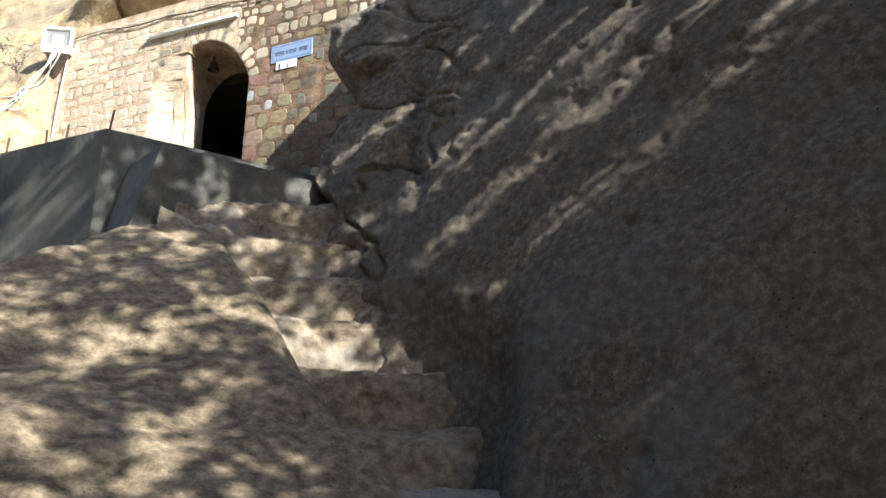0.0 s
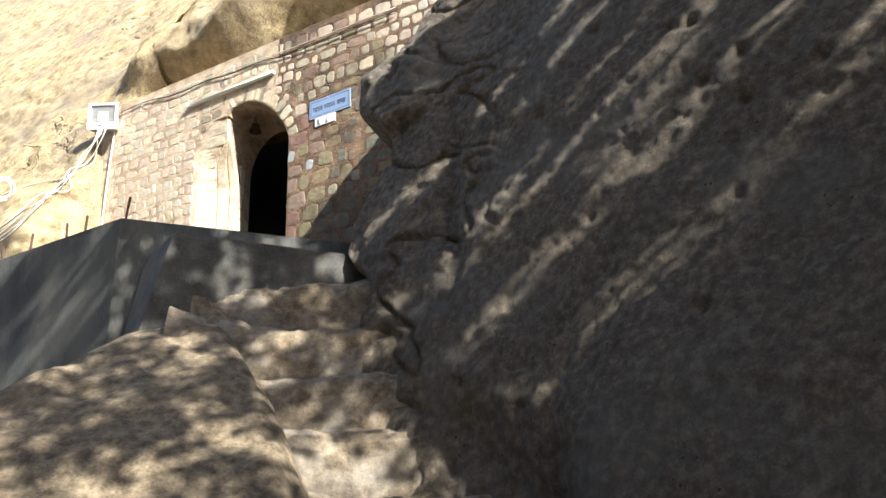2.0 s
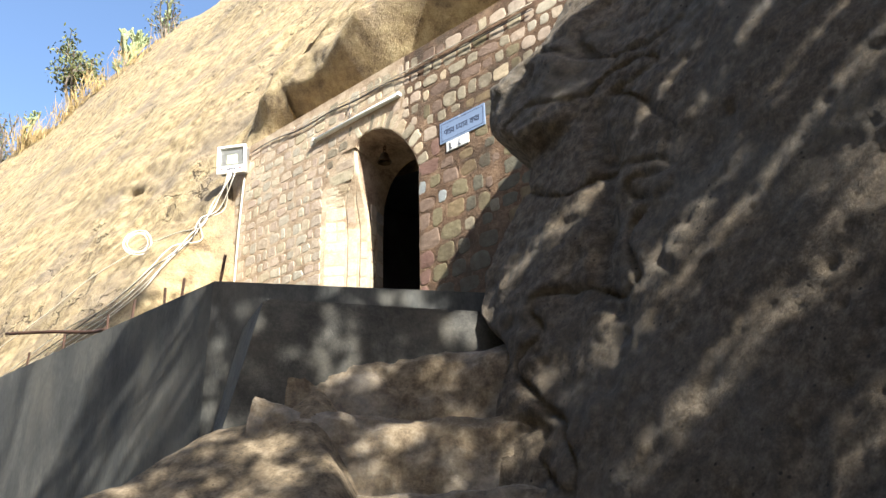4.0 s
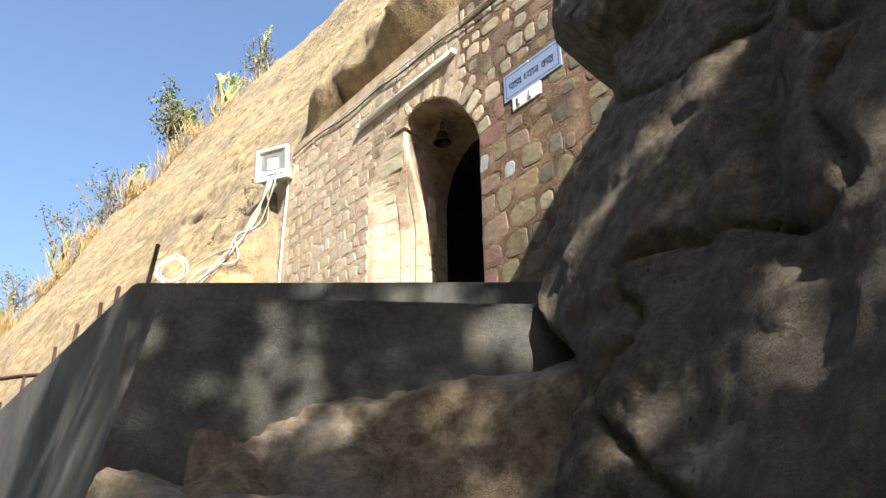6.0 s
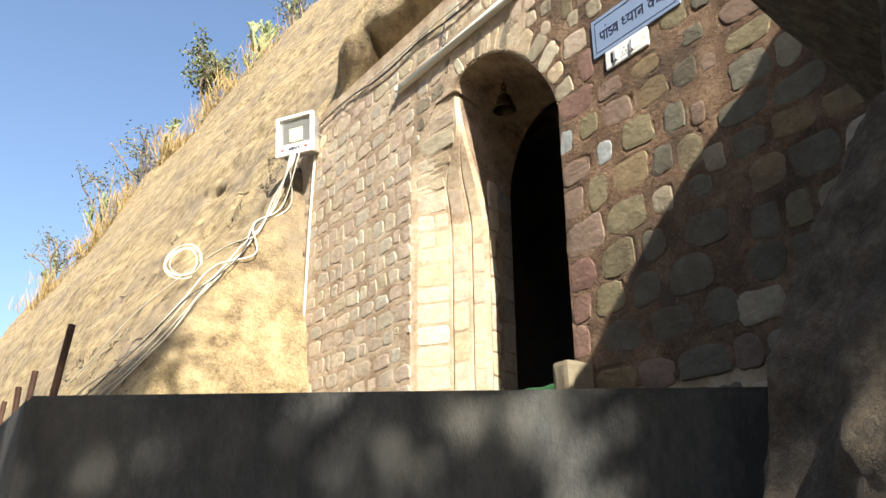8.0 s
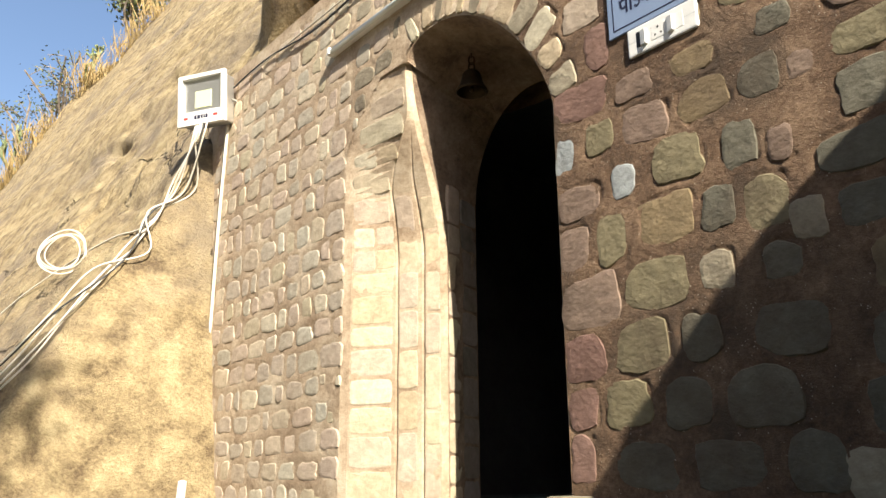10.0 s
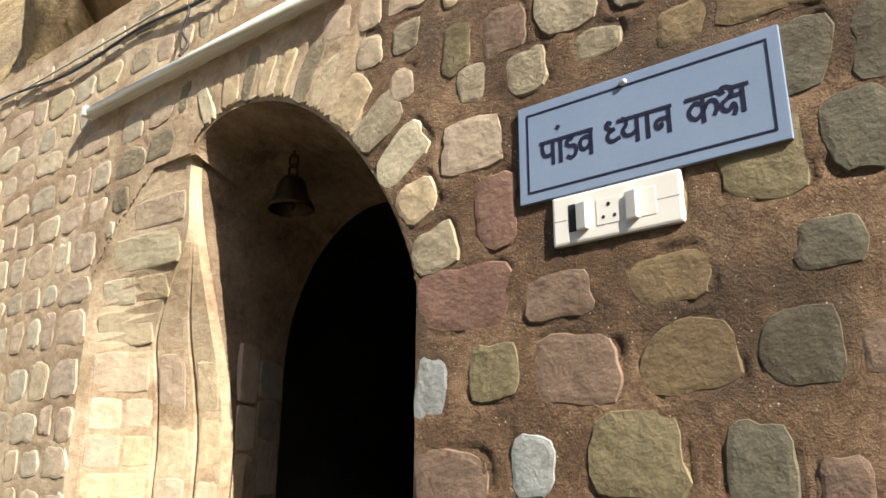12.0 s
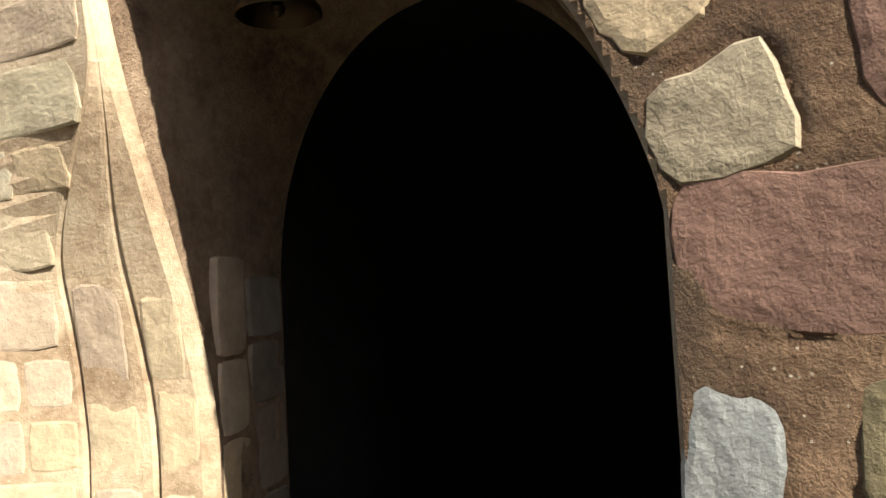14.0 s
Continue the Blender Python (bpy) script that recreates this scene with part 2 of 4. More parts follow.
def bend(points, n=8):
    """Smooth curve through points."""
    p = [Vector(q) for q in points]
    p = [2 * p[0] - p[1]] + p + [2 * p[-1] - p[-2]]
    out = []
    for a, b, c, d in zip(p, p[1:], p[2:], p[3:]):
        for k in range(n):
            t = k / n
            out.append(0.5 * (2 * b + (c - a) * t + (2 * a - 5 * b + 4 * c - d) * t * t + (3 * b - a - 3 * c + d) * t ** 3))
    return out + [p[-2]]


def turned(profile, sides=24):
    """A turned body from (radius, height) pairs."""
    bm = bmesh.new()
    rings = [[bm.verts.new((r * math.cos(2 * math.pi * k / sides), r * math.sin(2 * math.pi * k / sides), z)) for k in range(sides)] for r, z in profile]
    for a, b in zip(rings, rings[1:]):
        for k in range(sides):
            bm.faces.new((a[k], a[(k + 1) % sides], b[(k + 1) % sides], b[k]))
    return bm


def sheet(fn, us, vs):
    """A surface fn(u, v) over two lists."""
    bm = bmesh.new()
    g = [[bm.verts.new(fn(u, v)) for v in vs] for u in us]
    for a, b in zip(g, g[1:]):
        for k in range(len(vs) - 1):
            bm.faces.new((a[k], b[k], b[k + 1], a[k + 1]))
    return bm


def steps(a, b, n):
    return [a + (b - a) * i / n for i in range(n + 1)]


def smooth(a, b, x):
    t = min(1, max(0, (x - a) / (b - a)))
    return t * t * (3 - 2 * t)


def fbm(p, scale, octaves=4):
    return noise.fractal(Vector(p) * scale, 1.0, 2.0, octaves)


# ---- the masonry wall's frame: u runs along it, d into it ----
WALL_O, WALL_U, WALL_N = Vector((-1.3, 6.345, 0)), Vector((-0.9285, 0.3714, 0)), Vector((-0.3714, -0.9285, 0))
WALL = Matrix((( WALL_U.x, WALL_N.x, 0, WALL_O.x), (WALL_U.y, WALL_N.y, 0, WALL_O.y), (0, 0, 1, 0), (0, 0, 0, 1)))


def W(u, out, z):
    return WALL_O + WALL_U * u + WALL_N * out + Vector((0, 0, z))


JAMB_R, JAMB_L, SPRING, FLOOR_Z, REVEAL = 0.55, 1.30, 5.23, 4.07, 0.42
ARCH_C, ARCH_RISE, ARCH_END, ARCH_HEEL = 1.14, 0.552, 1.285, 5.70
WALL_TOP = 6.33


def arch_top(u):
    """The arch's underside over u: a long pointed haunch to the right, a short one to the left."""
    if u < ARCH_C:
        x = min(1.0, (ARCH_C - u) / (ARCH_C - JAMB_R))
        return SPRING + ARCH_RISE * (1 - x * x) ** 0.75
    x = min(1.0, (u - ARCH_C) / (ARCH_END - ARCH_C))
    return ARCH_HEEL + (SPRING + ARCH_RISE - ARCH_HEEL) * math.sqrt(1 - x * x)


def inner_arch(deg):
    """The arch at the back of the doorway, by angle from its left springing."""
    t = radians(deg)
    return Vector((1.03 + 0.347 * math.cos(t), -REVEAL, 5.2 + 0.435 * math.sin(t)))


# ---- ground ----
def ground_z(x, y):
    path = 0.05 * smooth(-3, 0, y) + 1.35 * smooth(-0.2, 3.2, y) * 0.9
    z = path - 0.5 * smooth(1.0, 5, -x) * 1.5 - 3.0 * smooth(4, 25, -x)
    z += 1.5 * smooth(1.0, 6, x) - 2.0 * smooth(2, 20, -y)
    return z + 0.05 * fbm((x, y, 0), 0.8)


def spread(n, near, far):
    return [math.copysign(near * abs(t) + (far - near) * abs(t) ** 4, t) for t in steps(-1, 1, n)]


ground = obj("ground", sheet(lambda x, y: Vector((x, y, ground_z(x, y) - 0.02 - 1.2 * smooth(2.6, 3.4, y))), spread(90, 9, 900), spread(90, 9, 900)), SOIL, smooth=True, label="dry brown soil hillside", category="ground", kind="structure")

# ---- unseen slopes added behind to cut the sky's fill light ----
UNSEEN_SLOPE = mat("unseen_dark_slope", [(0.03, 0.032, 0.018), (0.06, 0.06, 0.03), (0.12, 0.10, 0.06)], 0.8, 9, 0.8, 0.2, 1.0)


def slope(ang, k):
    """An added steep slope round the back and the valley side; lower towards the sun."""
    t = radians(ang)
    tall = 18.0 * smooth(172, 195, ang) * (1 - smooth(280, 300, ang)) + 14.0 * smooth(342, 356, ang) + 2.0
    r = 6.5 + 11 * k
    q = Vector((r * math.cos(t), 1.5 + r * math.sin(t), 0))
    q.z = -2.5 + (tall + 2.5) * k ** 0.8 + 0.9 * fbm(q, 0.35, 4)
    return q


obj("hillside", sheet(slope, steps(172, 392, 110), steps(0, 1, 24)), UNSEEN_SLOPE, smooth=True, label="unseen dark slope added to block sky light", category="hillside", kind="structure")

# ---- the rock to the right of the steps ----
RN = Vector((-0.832, -1.0, 0.391)).normalized()
RE = Vector((0, 0, 1)).cross(RN).normalized() * -1      # along the face, up the stairs
RUP = RN.cross(RE) * -1 if RN.cross(RE).z < 0 else RN.cross(RE)
RO = Vector((0.2, 2.915 - 0.832 * 0.2 + 0.391 * 2.0, 2.0))



random.seed(11)
PITS = [(random.uniform(-2.6, 1.3), random.uniform(-0.6, 3.0), 0.012 + 0.03 * random.random() ** 2) for _ in range(110)]


def rock_end(h):
    """Where the face turns away, along it, at a height."""
    return 1.44 + 0.32 * smooth(1.2, 1.6, h) - 0.12 * smooth(1.9, 2.25, h) + 0.36 * smooth(2.45, 2.8, h) - 0.72 * max(0, h - 3.05) + 0.02 * math.sin(5 * h)


def right_rock(s, h):
    q = RO + RE * s + RUP * h
    se = rock_end(h)
    d = 0.035 * fbm(q, 0.45, 2) + 0.012 * fbm(q + Vector((7, 0, 0)), 1.5, 3) + 0.009 * fbm(q, 6, 4) + 0.006 * fbm(q, 18, 3)
    d += (0.015 * fbm(q, 3.2, 4) + 0.007 * fbm(q + Vector((3, 1, 0)), 9, 3)) * smooth(0.5, 1.2, s + 0.4 * smooth(1.5, 2.5, h))
    foot = smooth(0.9, 0.1, h - 0.62 * max(0, s)) * smooth(-0.9, -0.1, s)
    d += foot * (0.005 * math.sin(34 * s + 3 * fbm(q, 1.5, 2)) + 0.010 * fbm((s * 7, h * 1.2, 0), 1.0, 3))
    v = h - 0.30 * s
    d += 0.012 * smooth(-0.1, 0.35, fbm((s * 0.9, v * 1.8, 4), 1.0, 4))
    d -= 0.10 * smooth(0.25, -0.1, h - 0.62 * max(0, s)) * smooth(-0.3, 0.0, s) * (1 - smooth(0.4, 0.9, s))
    d += 0.08 * smooth(0.0, -0.4, s) * smooth(0.9, 0.2, h)
    boulder = smooth(1.22, 1.42, s + 0.08 * fbm(q, 2.5, 2)) * smooth(2.36, 2.46, h + 0.10 * fbm(q, 2.5, 3)) * (1 - smooth(3.0, 3.4, h))
    d += 0.15 * boulder * (0.8 + 0.25 * fbm(q, 4, 3))
    groove = abs(s - 0.95 - 0.30 * (h - 1.8) - 0.10 * fbm(q, 1.6, 3))
    d += 0.05 * smooth(1.0, 1.3, s) - 0.05 * smooth(0.12, 0.0, groove) * smooth(0.9, 1.5, h) * (1 - smooth(2.3, 2.7, h))
    flake = 2.6 * fbm(q + Vector((2, 9, 4)), 1.9, 4)
    d += 0.010 * (math.floor(flake) + smooth(0.72, 1.0, flake - math.floor(flake))) * smooth(-0.2, 0.6, s)
    d -= 0.035 * smooth(0.05, 0.0, abs(fbm((s * 1.1, h * 2.0 - 0.6 * s, 8), 0.9, 3))) * smooth(0.3, 0.9, s)
    for ps, ph, pr in PITS:
        r2 = ((s - ps) ** 2 + (h - ph) ** 2) / (pr * pr)
        if r2 < 4:
            d -= 0.9 * pr * math.exp(-1.6 * r2)
    end = max(0.0, s - se + 0.08)
    d -= 1.5 * end * smooth(0, 0.35, end)
    top = max(0.0, h - 3.7)
    d -= 0.25 * top * top
    return q + RN * d - RE * min(0.25, 0.45 * end)


rock_right = obj("rock_face_right", sheet(right_rock, steps(-6, -2.25, 40) + steps(-2.2, 2.9, 300), steps(-3.2, -0.75, 30) + steps(-0.7, 3.6, 255) + steps(3.65, 5.2, 20)), ROCK, smooth=True, label="shaded grey-brown rock face with pits and ledges", category="rock", kind="structure")

# ---- rock-cut steps ----
TREADS = [  # height, left end, right end of the nosing
    (3.22, (-1.60, 4.56), (-0.60, 4.72)), (2.93, (-1.46, 4.28), (-0.45, 4.50)), (2.62, (-1.14, 4.19), (-0.25, 4.24)), (2.32, (-0.97, 3.89), (-0.08, 4.06)),
    (2.00, (-0.70, 3.70), (0.12, 3.75)), (1.69, (-0.55, 3.33), (0.30, 3.55)), (1.40, (-0.50, 2.95), (0.50, 3.10)), (1.14, (-0.6, 2.55), (0.75, 2.75)), (0.88, (-0.7, 2.05), (0.95, 2.25))]


def tread(i):
    z, a, b = TREADS[i]
    a, b = Vector((*a, z)), Vector((*b, z + (0.09 if i == 0 else 0.02)))
    back = Vector((-(b - a).y, (b - a).x, 0)).normalized()
    across = (b - a).normalized()
    a, b = a - across * (0.02, 0.15, 0.35)[min(i, 2)], b + across * 0.45
    run = (b - a).length
    prof = [(-0.07, -0.60), (-0.03, -0.22), (0.0, -0.11), (0.02, -0.05), (0.06, -0.012), (0.12, 0.0), (0.2, 0.012), (0.35, 0.025), (0.6, 0.03)]

    def fn(v, k):
        k0 = min(int(k), len(prof) - 2)
        f = k - k0
        o = prof[k0][0] * (1 - f) + prof[k0 + 1][0] * f
        h = prof[k0][1] * (1 - f) + prof[k0 + 1][1] * f
        rise = 1.5 * max(0.0, (v - 1) * run + 0.50) ** 2 + 0.3 * max(0.0, 0.42 - v * run) ** 2
        p = a.lerp(b, v) + back * (o + 0.10 * (4 * v * (1 - v)) - 0.06 - 0.5 * rise) + Vector((0, 0, h - 0.05 * (4 * v * (1 - v)) + 0.03 + rise))
        w = 0.03 * fbm(p, 1.8, 3) + 0.018 * fbm(p, 6, 4) + 0.004 * fbm(p, 26, 2)
        return p + Vector((0, 0, w)) - back * w
    return sheet(fn, steps(0, 1, 90), steps(0, len(prof) - 1, 64))


stairs = thing("stairs", "worn steps cut into brown rock", "stairs", kind="structure")
for i in range(len(TREADS)):
    part("step", tread(i), STEP, stairs, smooth=True)

# ---- rock mound to the left of the steps ----
def mound(x, y):
    z = 2.184 - 0.228 * (x + 0.825) + 0.82 * (y - 3.547)
    edge = -1.62 - 0.40 * (4.35 - y)
    z -= 1.6 * smooth(0, 1.6, edge - x) + 0.8 * smooth(0, 0.7, edge - x) * smooth(0, .7, edge - x)
    z += 0.35 * smooth(3.2, 1.2, y)
    z -= 0.9 * smooth(-0.68 - 0.74 * (y - 3.33), 0.0 - 0.74 * (y - 3.33), x + 0.05 * fbm((x, y, 2), 2.2, 3))
    z -= 1.2 * smooth(4.2, 4.7, y) * smooth(-1.45, -1.9, x)
    q = (x, y, 0)
    return Vector((x, y, min(z, 3.12 + 0.1 * (z - 3.12)) + 0.06 * fbm(q, 1.3, 3) + 0.03 * fbm(q, 4, 5)))


mound_ob = obj("rock_mound", sheet(mound, steps(-5.5, -2.6, 40) + steps(-2.58, 0.4, 150), steps(0.2, 1.9, 30) + steps(1.92, 4.9, 150)), MOUND, smooth=True, label="rounded brown rock mound beside the steps", category="rock", kind="structure")

# ---- cement terrace ----
def prism(poly, z0, z1, bevel=0.012, flare=None):
    bm = bmesh.new()
    flare = flare or [(0, 0)] * len(poly)
    lo = [bm.verts.new((x + fx, y + fy, z0)) for (x, y), (fx, fy) in zip(poly, flare)]
    hi = [bm.verts.new((x, y, z1)) for x, y in poly]
    top = bm.faces.new(hi)
    bm.faces.new(lo[::-1])
    for k in range(len(poly)):
        bm.faces.new((lo[k], lo[(k + 1) % len(poly)], hi[(k + 1) % len(poly)], hi[k]))
    bmesh.ops.bevel(bm, geom=list(top.edges), offset=bevel, segments=2, affect="EDGES")
    return bm


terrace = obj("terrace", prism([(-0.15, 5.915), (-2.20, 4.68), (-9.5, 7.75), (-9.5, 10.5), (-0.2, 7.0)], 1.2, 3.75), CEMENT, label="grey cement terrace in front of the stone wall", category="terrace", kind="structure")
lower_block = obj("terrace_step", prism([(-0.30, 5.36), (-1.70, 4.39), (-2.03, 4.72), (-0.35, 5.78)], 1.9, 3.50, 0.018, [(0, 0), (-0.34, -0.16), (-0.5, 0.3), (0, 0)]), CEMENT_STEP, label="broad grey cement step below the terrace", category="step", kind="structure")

# ---- masonry wall body ----
def corner_u(z):
    """Where the splayed jamb leaves the wall's face."""
    x = min(1.0, max(0.0, (z - 5.36) / 0.38))
    return 1.68 - 0.33 * x ** 1.8


def jamb_plan(z):
    """Plan of the left jamb at a height: wall face, splay, groove, two rounded strips, reveal edge."""
    k = 1 - 0.93 * smooth(4.95, 5.70, z)
    n = smooth(5.22, 5.55, z)
    c = corner_u(z)
    pts = [(3.2, 0), (2.4, 0), (c + 0.02, 0.002), (c - 0.02, -0.012 * k), (1.500, -0.112 * k), (1.494, -0.121 * k), (1.484, -0.116 * k), (1.405, -0.148 * k), (1.392, -0.155 * k), (1.386, -0.163 * k), (1.376, -0.158 * k), (1.318, -0.186 * k), (JAMB_L, -0.185 * k - 0.02)]
    return [(u if i < 4 else u + (min(u, 1.308 + 0.0006 * (12 - i)) - u) * n, d) for i, (u, d) in enumerate(pts)]


def wall_body():
    bm, lining = bmesh.new(), bmesh.new()
    box(bm, -2.2, JAMB_R, -REVEAL, 0, 3.5, WALL_TOP)
    us = [ARCH_C - (ARCH_C - JAMB_R) * math.cos(t) for t in steps(0, math.pi / 2, 40)] + [ARCH_C + (ARCH_END - ARCH_C) * math.sin(t) for t in steps(0.08, math.pi / 2, 14)]
    rows, soffit = [], []
    for k, u in enumerate(us):
        o, i = Vector((u, 0, arch_top(u))), inner_arch(180 - 130 * k / (len(us) - 1))
        rows.append([bm.verts.new(q) for q in ((u, 0, WALL_TOP), o)])
        soffit.append([lining.verts.new(o.lerp(i, f) + Vector((0, 0, (0.02 + 0.022 * fbm((u * 1.6, f, 0), 5, 4)) * math.sin(math.pi * f) * (1 - smooth(0.85, 1, k / (len(us) - 1)))))) for f in steps(0, 1, 24)])
    for a, b in zip(rows, rows[1:]):
        bm.faces.new((a[0], b[0], b[1], a[1]))
    right = [[lining.verts.new(Vector((JAMB_R, 0, z)).lerp(Vector((0.683, -REVEAL, z if z < 5.2 else 5.2)), f)) for f in steps(0, 1, 4)] for z in steps(3.6, SPRING, 20)]
    g, left = [], []
    for z in steps(3.5, ARCH_HEEL, 70):
        g.append([bm.verts.new((u, d + 0.0025 * fbm((u * 3, z, 1), 4, 3), z)) for u, d in jamb_plan(z)])
        i = inner_arch(0 if z < 5.2 else 50 * (z - 5.2) / 0.5)
        i.z = z if z < 5.2 else i.z
        u0, d0 = jamb_plan(z)[-1]
        left.append([lining.verts.new(Vector((u0, d0, z)).lerp(i, f) + Vector((0.006 * fbm((f * 2, z * 2, 3), 2, 3) * math.sin(math.pi * f) * (1 - smooth(5.4, 5.6, z)), 0, 0))) for f in steps(0, 1, 10)])
    left.append([lining.verts.new(Vector((ARCH_END, 0, ARCH_HEEL + 0.002)).lerp(inner_arch(50), f)) for f in steps(0, 1, 10)])
    for q, b2 in ((g, bm), (left, lining), (right, lining), (soffit, lining)):
        for a, b in zip(q, q[1:]):
            for k in range(len(a) - 1):
                b2.faces.new((a[k], a[k + 1], b[k + 1], b[k]))
    box(bm, ARCH_END, 3.2, -REVEAL, 0, ARCH_HEEL, WALL_TOP)
    box(bm, 1.80, 3.2, -REVEAL, -0.30, 3.5, ARCH_HEEL)
    for b2 in (bm, lining):
        bmesh.ops.transform(b2, matrix=WALL, verts=b2.verts)
    obj("vault", lining, DARKSTONE, smooth=True, label="rough brown stone vault of the doorway, darkened as painted shade", category="vault", kind="structure")
    return bm


wall = obj("wall_north", wall_body(), MORTAR, label="old rubble stone wall with brown mortar and an arched doorway", category="wall", kind="structure")


def wall_skin(u, z):
    """Whether the wall's face stands here, beside the doorway and its splay."""
    if z < ARCH_HEEL and u > JAMB_R - 0.004 and u < corner_u(z) + 0.03 and (u > 1.28 or z < arch_top(u) + 0.006):
        return False
    return not (JAMB_R < u < ARCH_END and z < arch_top(u) + 0.006)


def courses(u0, u1, z0, z1, keep, wide=0.155, tall=0.128):
    """Stone places over a patch: (u, z, half width, half height)."""
    out, z = [], z0
    while z < z1 - 0.04:
        h = tall * random.uniform(0.85, 1.15)
        if z1 - z - h < 0.06:
            h = z1 - z
        u = u0 + random.uniform(0, 0.05)
        while u < u1 - 0.03:
            w = wide * random.uniform(0.6, 1.35)
            if u1 - u - w < 0.06:
                w = u1 - u
            q = (u + w / 2, z + h / 2 + random.uniform(-.010, .010), w / 2 - random.uniform(0.006, 0.016), h / 2 * random.uniform(0.85, 1.0) - 0.009)
            if q[2] > 0.015 and q[3] > 0.015 and keep(*q):
                out.append(q)
            u += w
        z += h
    return out


random.seed(5)
ARCH_PTS = [(JAMB_R, z) for z in steps(3.8, SPRING, 20)] + [(u, arch_top(u)) for u in steps(JAMB_R, ARCH_END, 120)]
# stones beside the door, course by course: middle, height, half width, half height, kind
HIGH = ((0.42, 5.48, .072, .054, "cr"), (0.30, 5.59, .042, .047, "pa"), (0.42, 5.605, .034, .042, "pa"), (0.16, 5.595, .044, .030, "pa"), (0.37, 5.34, .045, .068, "rd"), (-0.08, 5.32, .062, .062, "ol"), (-0.205, 5.33, .045, .062, "gg"),
        (0.07, 5.17, .063, .041, "oc"), (0.255, 5.17, .063, .040, "pk"), (0.443, 5.195, .096, .060, "rd"), (-0.15, 5.18, .045, .036, "gg"))
MIDDLE = ((0.510, 5.045, .037, .056, "pb"), (0.38, 5.06, .050, .049, "ol"), (0.23, 5.05, .073, .056, "pk"), (0.05, 5.05, .070, .055, "oc"), (-0.10, 5.05, .051, .055, "gg"), (-0.20, 5.04, .036, .034, "pk"),
          (0.47, 4.89, .078, .050, "pk"), (0.31, 4.91, .042, .047, "pb"), (0.14, 4.92, .075, .060, "ol"), (-0.03, 4.90, .044, .060, "gg"), (-0.13, 4.87, .032, .045, "pk"), (0.494, 4.76, .055, .060, "pk"), (0.362, 4.76, .052, .072, "ol"), (0.19, 4.77, .087, .063, "oc"), (0.04, 4.76, .045, .054, "gg"), (-0.08, 4.74, .055, .066, "ol"))
# Low stones in the rock's shadow are grey-green, the shade put into their hue.
LOW = ((0.445, 4.60, .096, .072, "pk"), (0.23, 4.61, .097, .063, "ol"), (0.06, 4.61, .045, .048, "pa"), (-0.10, 4.60, .045, .042, "gg"), (0.475, 4.45, .072, .062, "rd"), (0.29, 4.46, .082, .066, "ol"), (0.12, 4.46, .052, .058, "gg"), (-0.10, 4.45, .084, .062, "gg"),
       (0.49, 4.32, .052, .054, "rd"), (0.345, 4.32, .070, .058, "ol"), (0.17, 4.31, .066, .058, "gg"), (-0.02, 4.31, .090, .066, "gg"), (0.50, 4.19, .042, .060, "rd"), (0.30, 4.17, .084, .058, "gg"), (0.08, 4.17, .086, .054, "gg"), (-0.12, 4.17, .064, .066, "gg"))
KINDS = {"cr": CREAM, "pa": PALE, "pb": PALEBLUE, "rd": PINK, "pk": ROSE, "oc": OCHRE, "ol": OLIVE, "gg": GREYGREEN}
placed = [(u, z, hu, hz, KINDS[k]) for u, z, hu, hz, k in HIGH + MIDDLE + LOW]


def free(u, z, hu, hz):
    """Room for a stone: clear of the arch, the splay and the stones already set."""
    if u - hu < corner_u(z) + 0.012 and u > 1.25 and z < 5.8:
        return False
    if JAMB_R < u < ARCH_END and z < arch_top(u):
        return False
    if z > SPRING - 0.02 and min(math.hypot(u - a, z - b) for a, b in ARCH_PTS) < 0.135 + 0.5 * min(hu, hz):
        return False
    return all(abs(u - q[0]) > 0.88 * (hu + q[2]) or abs(z - q[1]) > 0.88 * (hz + q[3]) for q in placed)


def fill(u0, u1, z0, z1, wide, tall, looks):
    for q in courses(u0, u1, z0, z1, free, wide, tall):
        placed.append((*q, random.choice(looks)))


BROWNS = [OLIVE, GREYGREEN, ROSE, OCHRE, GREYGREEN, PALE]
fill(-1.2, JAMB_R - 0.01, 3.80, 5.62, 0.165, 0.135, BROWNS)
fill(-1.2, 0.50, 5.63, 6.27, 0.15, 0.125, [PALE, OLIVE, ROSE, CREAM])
fill(0.50, 1.66, 5.40, 6.27, 0.11, 0.105, [STONE, STONE, CREAM, PALE])
fill(1.66, 3.05, 3.80, 6.27, 0.135, 0.115, [STONE])
fill(1.0, 3.05, 3.80, 6.27, 0.085, 0.075, [STONE])
stones = [(WALL @ Matrix.Translation((u, 0, z)), hu, hz, random.uniform(-0.06, 0.06), m, u, z) for u, z, hu, hz, m in placed]
# wedge stones round the arch
curve = [(u, arch_top(u)) for u in steps(JAMB_R, 1.26, 400)]
way, nxt, k = 0.0, 0.05, 0
